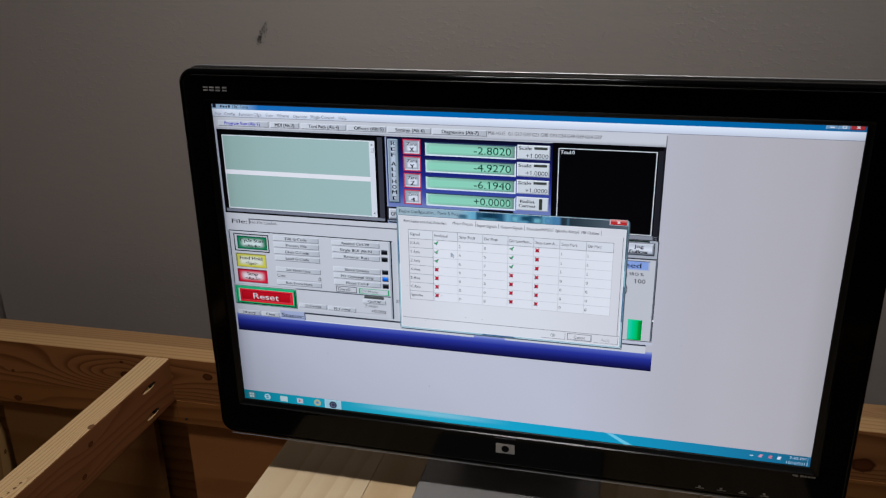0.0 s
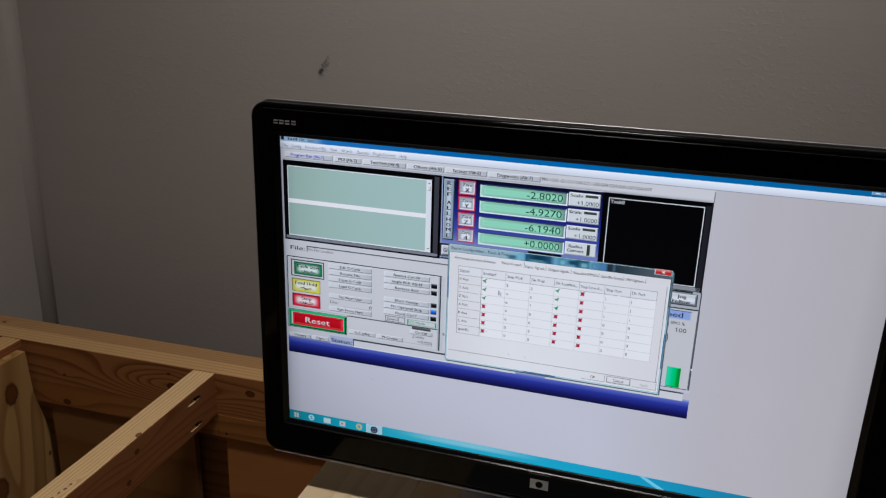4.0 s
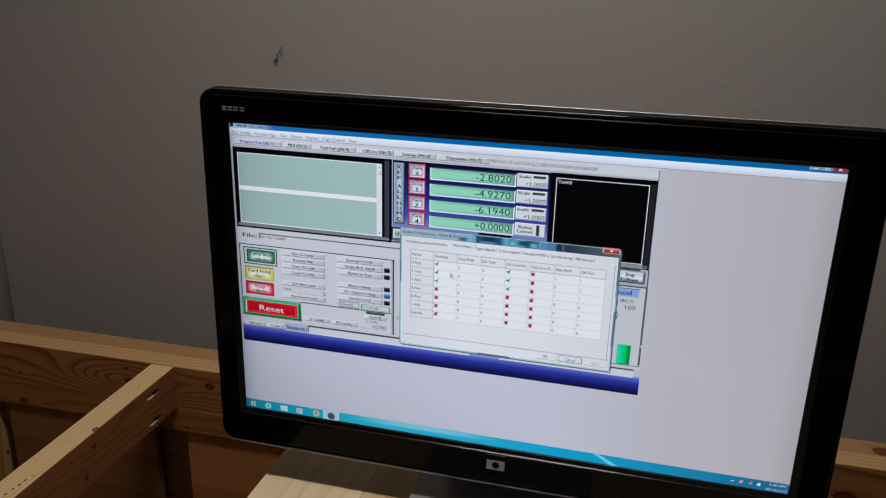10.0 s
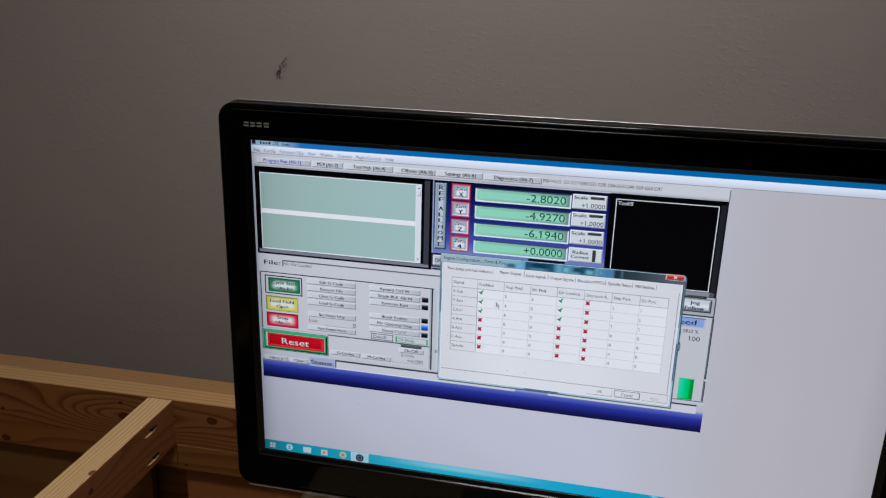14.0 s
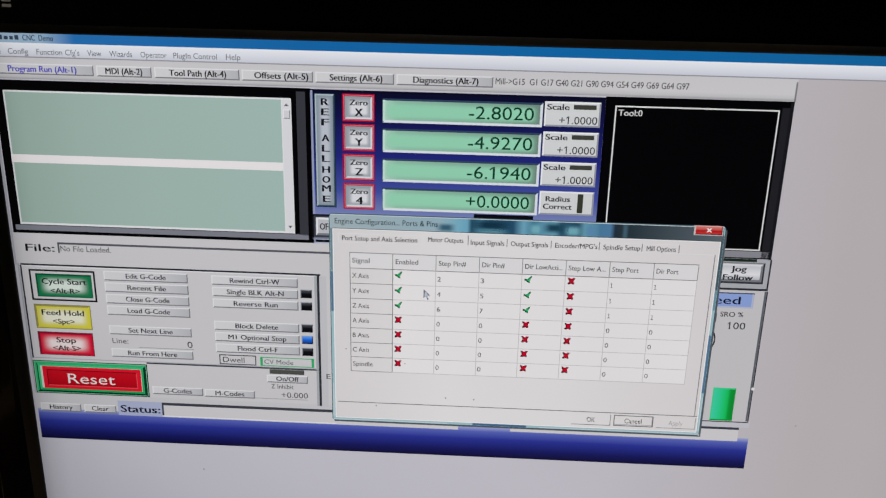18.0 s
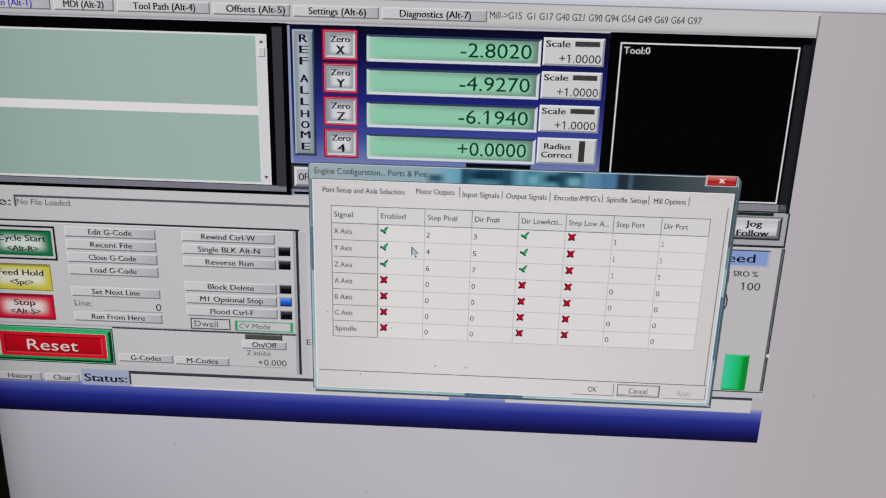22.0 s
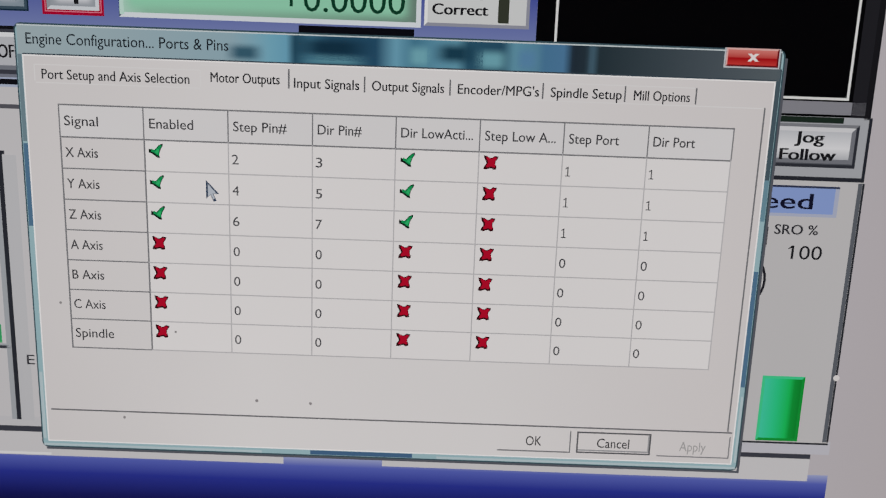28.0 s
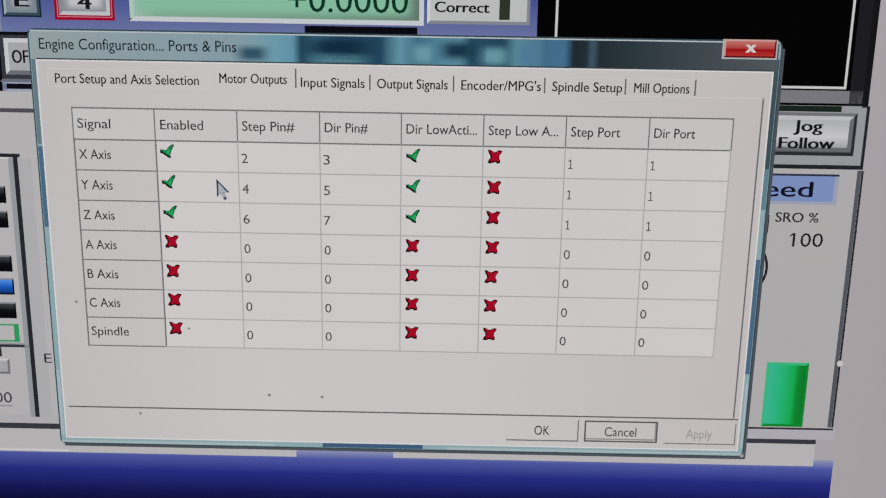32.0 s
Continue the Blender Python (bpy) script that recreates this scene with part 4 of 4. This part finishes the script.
disc("task_icon", 32, 1060, 15, (90, 140, 150), 2)
lines("task_icon", [(23, 1051, 31, 1059), (33, 1051, 41, 1059), (23, 1061, 31, 1069), (33, 1061, 41, 1069)], (206, 220, 216), 3)
disc("task_icon", 93, 1060, 12, (196, 226, 236), 2, 6.5)
lines("task_icon", [(86, 1058.5, 104, 1061.5)], (196, 226, 236), 2)
rect("task_icon", 143, 1050, 171, 1071, (206, 224, 222), 2)
rect("task_icon", 207, 1051, 230, 1071, (206, 206, 214), 2)
bm = bmesh.new()
bm.faces.new([bm.verts.new((X0 + u * PX, depth(3), Z0 - v * PX)) for u, v in ((214, 1055), (214, 1067), (224, 1061))])
part("task_icon", bm, G(214, 120, 60), screen)
disc("task_icon", 285, 1060, 13, (196, 190, 140), 2, 5)
disc("task_icon", 285, 1060, 5, (90, 150, 214), 3)
raised("task_button", 313, 1042, 377, 1079, (176, 214, 224), (214, 234, 240), (90, 150, 170), 2, 2)
disc("task_icon", 344, 1061, 14, (36, 40, 64), 3)
disc("task_icon", 344, 1061, 9, (120, 126, 150), 4, 6)
for u, c in ((1744, (206, 222, 232)), (1770, (206, 150, 170)), (1799, (196, 120, 140)), (1825, (216, 226, 236))):
    lines("tray_icon", [(u - 5, 1056, u + 5, 1063), (u - 2, 1052, u + 7, 1056)] if u > 1750 else [(u - 5, 1058, u + 5, 1061)], c, 2)
text("7:40 PM", 1880, 1051, 48, 9, (206, 220, 232), 2, "c")
text("10/16/2017", 1880, 1069, 64, 9, (206, 220, 232), 2, "c")
raised("show_desktop", 1908, 1042, 1920, 1080, (40, 110, 150), (120, 170, 200), (10, 60, 100), 1.5, 2)

# right-hand panels beside the dialog
rect("jog_panel", 1300, 368.2, 1410, 428, (172, 174, 180), 3)
lines("jog_lamp", [(1300, 368.5, 1383, 374)], (30, 44, 36), 4)
lines("panel_line", [(1300, 425, 1410, 429), (1407, 368, 1410, 425)], (40, 42, 50), 4)
raised("jog_button", 1296, 375, 1399, 416, (84, 86, 94), (128, 130, 136), (48, 50, 58), 3, 4)
raised("jog_button", 1300, 378, 1396, 412, ZERO, (214, 214, 218), (120, 122, 130), 4, 5)
text("Jog", 1352, 387.5, 27, 10.5, INK, 6, "c", 0.024)
text("Follow", 1352, 404, 53, 10.5, INK, 6, "c", 0.024)
rect("spindle_panel", 1140, 429, 1411, 700, (198, 196, 198), 3)
lines("panel_line", [(1405, 430, 1409, 697)], (96, 100, 108), 4)
lines("panel_line", [(1409, 430, 1411, 697), (1140, 698, 1411, 700)], (44, 46, 52), 5)
HEAD = glow("display_heading", None, axis=0, stops=[(0.0, (196, 200, 214)), (0.3, (142, 164, 214)), (1.0, (140, 162, 216))])
lines("heading_edge", [(1150, 434, 1388, 436)], (52, 58, 82), 5)
lines("heading_edge", [(1384, 436, 1388, 464), (1150, 461, 1384, 464)], (176, 182, 204), 5)
rect("heading", 1150, 434, 1388, 464, HEAD, 4)
text("Spindle Speed", 1363, 449, 190, 15, (20, 22, 44), 5, "r", 0.012)
lines("spindle_button", [(1316, 475, 1324, 493)], (26, 26, 32), 4)
text("SRO %", 1330, 477, 42, 9.5, (50, 50, 56), 4, "l", 0.01)
text("100", 1349, 499.5, 30, 13.5, (34, 34, 38), 4, "l")
disc("reset_ring", 1295.5, 529, 32, (36, 36, 42), 4, 29.5, 32)
LEVEL = glow("display_level", None, axis=0, stops=[(0.0, (66, 206, 168)), (0.35, (44, 204, 140)), (0.7, (22, 192, 92)), (0.82, (12, 152, 58)), (1.0, (10, 136, 48))])
raised("level_bar", 1336, 627, 1379, 697, LEVEL, (66, 206, 146), (16, 150, 56), 3, 5, "green level bar")
disc("pip", 1410, 627, 3.2, (226, 222, 222), 6)
text("E", 593.5, 638, 8, 10, (56, 56, 62), 4, "l")

# the settings dialog
DL = 8
loops = [rounded_loop(X0 + 604 * PX, X0 + 1320.5 * PX, Z0 - 731.5 * PX, Z0 - 308.5 * PX, 6 * PX, depth(DL), 4)]
bm = bmesh.new()
bm.faces.new([bm.verts.new(p) for p in loops[0]])
dialog = part("dialog_frame", bm, G(60, 84, 94), screen, "settings dialog window with pale glass frame")
bm = bmesh.new()
bm.faces.new([bm.verts.new(p) for p in rounded_loop(X0 + 605.4 * PX, X0 + 1319 * PX, Z0 - 730 * PX, Z0 - 310 * PX, 5 * PX, depth(DL + 1), 4)])
part("dialog_frame", bm, G(158, 190, 198), screen)
for r, c in (((606, 420, 611, 500), (84, 120, 150)), ((1314, 520, 1318.5, 640), (84, 120, 150)), ((1314, 326, 1318.5, 430), (74, 92, 102)), ((606, 337, 610, 418), (116, 140, 150)), ((1314, 430, 1318.5, 470), (110, 146, 162)), ((606, 650, 609, 722), (186, 204, 210)), ((1316, 650, 1318.5, 722), (186, 204, 210)),
             ((606, 727, 830, 729.5), (186, 204, 210)), ((1010, 727, 1318, 729.5), (186, 204, 210)), ((880, 725, 985, 729.5), (70, 104, 140))):
    lines("dialog_edge", [r], c, DL + 2)
lines("dialog_shadow", [(1320.5, 316, 1323, 734), (608, 731.5, 1323, 734)], (90, 93, 102), DL - 1)
GLASS = glow("display_glass", None, axis=0, stops=[(0, (168, 184, 190)), (.28, (150, 178, 190)), (.33, (120, 176, 198)), (.352, (110, 168, 194)), (.362, (38, 78, 100)), (.385, (60, 110, 136)), (.41, (40, 80, 106)), (.47, (38, 80, 108)),
    (.495, (110, 166, 190)), (.52, (70, 124, 150)), (.55, (96, 152, 176)), (.575, (100, 156, 178)), (.59, (44, 88, 112)), (.635, (40, 80, 104)), (.65, (100, 154, 176)), (.68, (90, 140, 166)), (.69, (76, 124, 160)), (.715, (80, 126, 164)),
    (.727, (36, 48, 60)), (.745, (40, 54, 64)), (.752, (74, 104, 122)), (.762, (40, 54, 62)), (.84, (60, 72, 80)), (.92, (78, 88, 96)), (1, (92, 102, 108))])
rect("dialog_title", 607, 311, 1317, 337, GLASS, DL + 2)


for patch in ((796, 318, 840, 339, (56, 96, 116)), (855, 309.5, 945, 333, (20, 52, 72)), (862, 325, 940, 339, (92, 146, 162)), (966, 313, 996, 340, (116, 174, 188)),
              (988, 310, 1040, 335, (26, 64, 84)), (1028, 315, 1068, 340, (114, 172, 186)), (1068, 312, 1094, 339, (92, 140, 178))):
    soft_patch("glass_patch", *patch, DL + 2.5)
lines("dialog_gleam", [(607, 310, 1317, 311.2)], (206, 216, 220), DL + 3)
text("Engine Configuration... Ports & Pins", 615, 322.5, 188, 10, (32, 40, 48), DL + 4, "l", 0.002)
CLOSE = glow("display_close", None, axis=1, stops=[(0.0, (206, 60, 56)), (0.45, (170, 14, 22)), (0.5, (196, 70, 66)), (1.0, (220, 130, 122))])
outline("close_edge", 1263.4, 308, 1315.4, 326.2, 1.5, (196, 198, 204), DL + 3.5)
raised("close_button", 1265, 308, 1314, 324.8, CLOSE, (226, 180, 176), (110, 20, 28), 1.6, DL + 4, "red close button")
text("x", 1289.5, 314.5, 9.5, 11, (236, 228, 228), DL + 5, "c", 0.03)
FACE = glow("display_dialog", None, axis=0, stops=[(0.0, (220, 216, 217)), (0.3, (228, 225, 226)), (0.65, (228, 225, 226)), (1.0, (220, 215, 216))])
rect("dialog_page", 610.5, 337, 1314, 724.5, (244, 242, 243), DL + 3)
rect("dialog_page", 612, 338.5, 1312.5, 723, FACE, DL + 4)
lines("dialog_page", [(611, 336, 1314, 337.2)], (60, 74, 84), DL + 4)
D = DL + 5
for words, a, b in (("Port Setup and Axis Selection", 628, 766), ("Input Signals", 864, 925), ("Output Signals", 937, 1004.5), ("Encoder/MPG's", 1017.5, 1093.5), ("Spindle Setup", 1104.5, 1171), ("Mill Options", 1182.5, 1235)):
    text(words, a, 354.5, b - a, 9.0, (46, 46, 50), D, "l", 0.006)
text("Motor Outputs", 786, 352, 64.5, 9.0, (40, 40, 44), D, "l", 0.006)
lines("tab_line", [(u, 346, u + 1.4, 361) for u in (929.5, 1009.5, 1096.5, 1173.5, 1240)] + [(858.5, 342, 860, 360)], (110, 110, 114), D)
lines("tab_line", [(u, 346, u + 1, 361) for u in (776, 621)] + [(777, 340.6, 858, 341.6), (622, 345.5, 776, 346.5), (860.5, 345.5, 1240, 346.5), (622, 362, 776, 363), (860.5, 362, 1306, 363)], (228, 226, 227), D)
lines("page_line", [(1305.5, 362, 1307, 688)], (120, 120, 124), D)
lines("page_line", [(616, 688.5, 1311, 690)], (112, 112, 116), D)
text("OK", 1109, 705.5, 16, 10, (46, 46, 50), D, "c")
text("Cancel", 1190.5, 705.5, 33, 10, (46, 46, 50), D, "c")
text("Apply", 1272, 706, 27, 10, (170, 168, 169), D, "c")
lines("ok_button", [(1072, 716, 1147, 717.4), (1145.8, 693.5, 1147, 716)], (126, 126, 130), D)
outline("cancel_button", 1153, 693.5, 1229, 717, 1.6, (96, 96, 100), D)
lines("cancel_button", [(1154.6, 713, 1227.4, 714.5), (1226, 695, 1227.4, 713)], (160, 160, 164), D)
lines("apply_button", [(1236, 716.5, 1310, 717.7), (1308.8, 694, 1310, 716.5)], (132, 132, 136), D)
cols = [641.5, 721, 801, 881, 960, 1039.5, 1119, 1199, 1279]
rows = [381.5, 411.8] + [411.8 + 29.95 * k for k in range(1, 8)]
rect("table_page", cols[0], rows[0], cols[-1], rows[1], (225, 223, 225), D)
rect("table_page", cols[1], rows[1], cols[-1], rows[-1], (234, 231, 232), D)
lines("table_line", [(u, rows[1], u + 1.1, rows[-1]) for u in cols[2:]] + [(cols[1], v, cols[-1] + 1, v + 1.1) for v in rows[2:]], (192, 190, 193), D + 1)
lines("table_line", [(u, rows[0], u + 1.2, rows[1]) for u in cols] + [(cols[0], v, cols[-1], v + 1.4) for v in rows[:2]] + [(u, rows[1], u + 1.5, rows[-1]) for u in cols[:2]] + [(cols[0], v, cols[1], v + 1.2) for v in rows[2:]], (128, 128, 132), D + 1)
for words, a, b in (("Signal", 646.5, 678.5), ("Enabled", 727, 768.5), ("Step Pin#", 806.5, 857), ("Dir Pin#", 886.5, 928), ("Dir LowActi...", 965.5, 1033.5), ("Step Low A...", 1045, 1112), ("Step Port", 1124.5, 1172), ("Dir Port", 1204.5, 1244)):
    text(words, a, 397, b - a, 9.2, (66, 66, 70), D + 1, "l", 0.004)


def icon(name, pts, u, v, s, colour, layer):
    bm = bmesh.new()
    bm.faces.new([bm.verts.new((X0 + (u + a * s) * PX, depth(layer), Z0 - (v - b * s) * PX)) for a, b in pts])
    return part(name, bm, G(*colour), screen)


ONE = [(-0.5, -1), (-0.5, -0.82), (-0.1, -0.82), (-0.1, 0.66), (-0.5, 0.5), (-0.5, 0.68), (0.0, 1), (0.12, 1), (0.12, -0.82), (0.5, -0.82), (0.5, -1)]
CHECK = [(-1, 0.26), (-1, -0.34), (-0.62, -0.42), (-0.35, -0.62), (0.1, -0.95), (0.5, -1.05), (0.42, -0.5), (0.62, 0.1), (1, 0.76), (0.92, 1.0), (0.44, 0.78), (0.0, 0.3), (-0.3, -0.02), (-0.62, 0.05)]
CROSS = [(-1, 1), (-0.6, 0.92), (-0.15, 0.66), (0.14, 0.66), (0.5, 0.94), (1.05, 0.85), (0.95, 0.55), (0.66, 0.16), (0.64, -0.2), (0.8, -0.55), (0.78, -0.92), (0.4, -1), (0.1, -0.8), (-0.2, -0.84), (-0.6, -1), (-1, -0.92), (-0.92, -0.55), (-0.62, -0.18), (-0.66, 0.14), (-0.9, 0.5)]
names = ("X Axis", "Y Axis", "Z Axis", "A Axis", "B Axis", "C Axis", "Spindle")
for k, words in enumerate(names):
    v = rows[1] + 29.95 * k + 15
    text(words, 646, v, 38 if k == 6 else 31, 9.2, (66, 66, 70), D + 1, "l", 0.004)
    for u, value in ((804.8, "246"[k] if k < 3 else "0"), (884.8, "357"[k] if k < 3 else "0"), (1122.8, "1" if k < 3 else "0"), (1202.6, "1" if k < 3 else "0")):
        if value == "1":
            icon("numeral", ONE, u + 2.6, v + 1.5, 4.6, (66, 66, 70), D + 1)
            continue
        text(value, u, v + 1.5, 6.3, 9.2, (82, 82, 86), D + 1, "l")
    for u, on in ((732.6, k < 3), (972.4, k < 3), (1051.6, False)):
        shape = CHECK if on else CROSS
        icon("tick" if on else "cross", shape, u, v - 4.5, 6.8, (20, 36, 28) if on else (58, 14, 20), D + 1)
        icon("tick" if on else "cross", [(a * 0.9 + 0.1, b * 0.92 + 0.08) for a, b in shape], u, v - 4.5, 5.6, (18, 152, 86) if on else (186, 14, 44), D + 2)
        if on:
            icon("tick_gleam", [(-0.2, -0.3), (0.35, -0.62), (0.62, 0.2), (0.3, 0.3)], u, v - 4.5, 5.6, (44, 186, 110), D + 3)
ARROW = [(0, 0), (0, -16), (3.7, -12.6), (6.4, -18.6), (8.8, -17.6), (6.2, -11.7), (11.2, -11.7)]
icon("pointer", [(a - 0.8, b + 1.6) for a, b in ARROW], 780.5, 450.6, 1.12, (62, 76, 98), D + 3)
icon("pointer", [(a * 0.74 + 0.9, b * 0.8 - 1.6) for a, b in ARROW], 780.5, 450.6, 1.0, (190, 197, 208), D + 4)
for u, v, r in ((826, 672, 1.7), (880.5, 673, 1.6), (691, 695, 1.5), (633, 576, 1.4), (746, 602, 1.2), (340, 855, 1.6), (700, 940, 1.6), (1500, 700, 1.5)):
    disc("dust_speck", u, v, r, (150, 146, 148), D + 4, n=8)
set_texts()
LIFT = 1.8 * PX  # the lower panels and the dialog stand close under the read-outs
for piece in screen.children:
    zs = [p.co.z for p in piece.data.vertices]
    if Z0 - 1000 * PX < (min(zs) + max(zs)) / 2 < Z0 - 300 * PX:
        for p in piece.data.vertices:
            p.co.z += LIFT
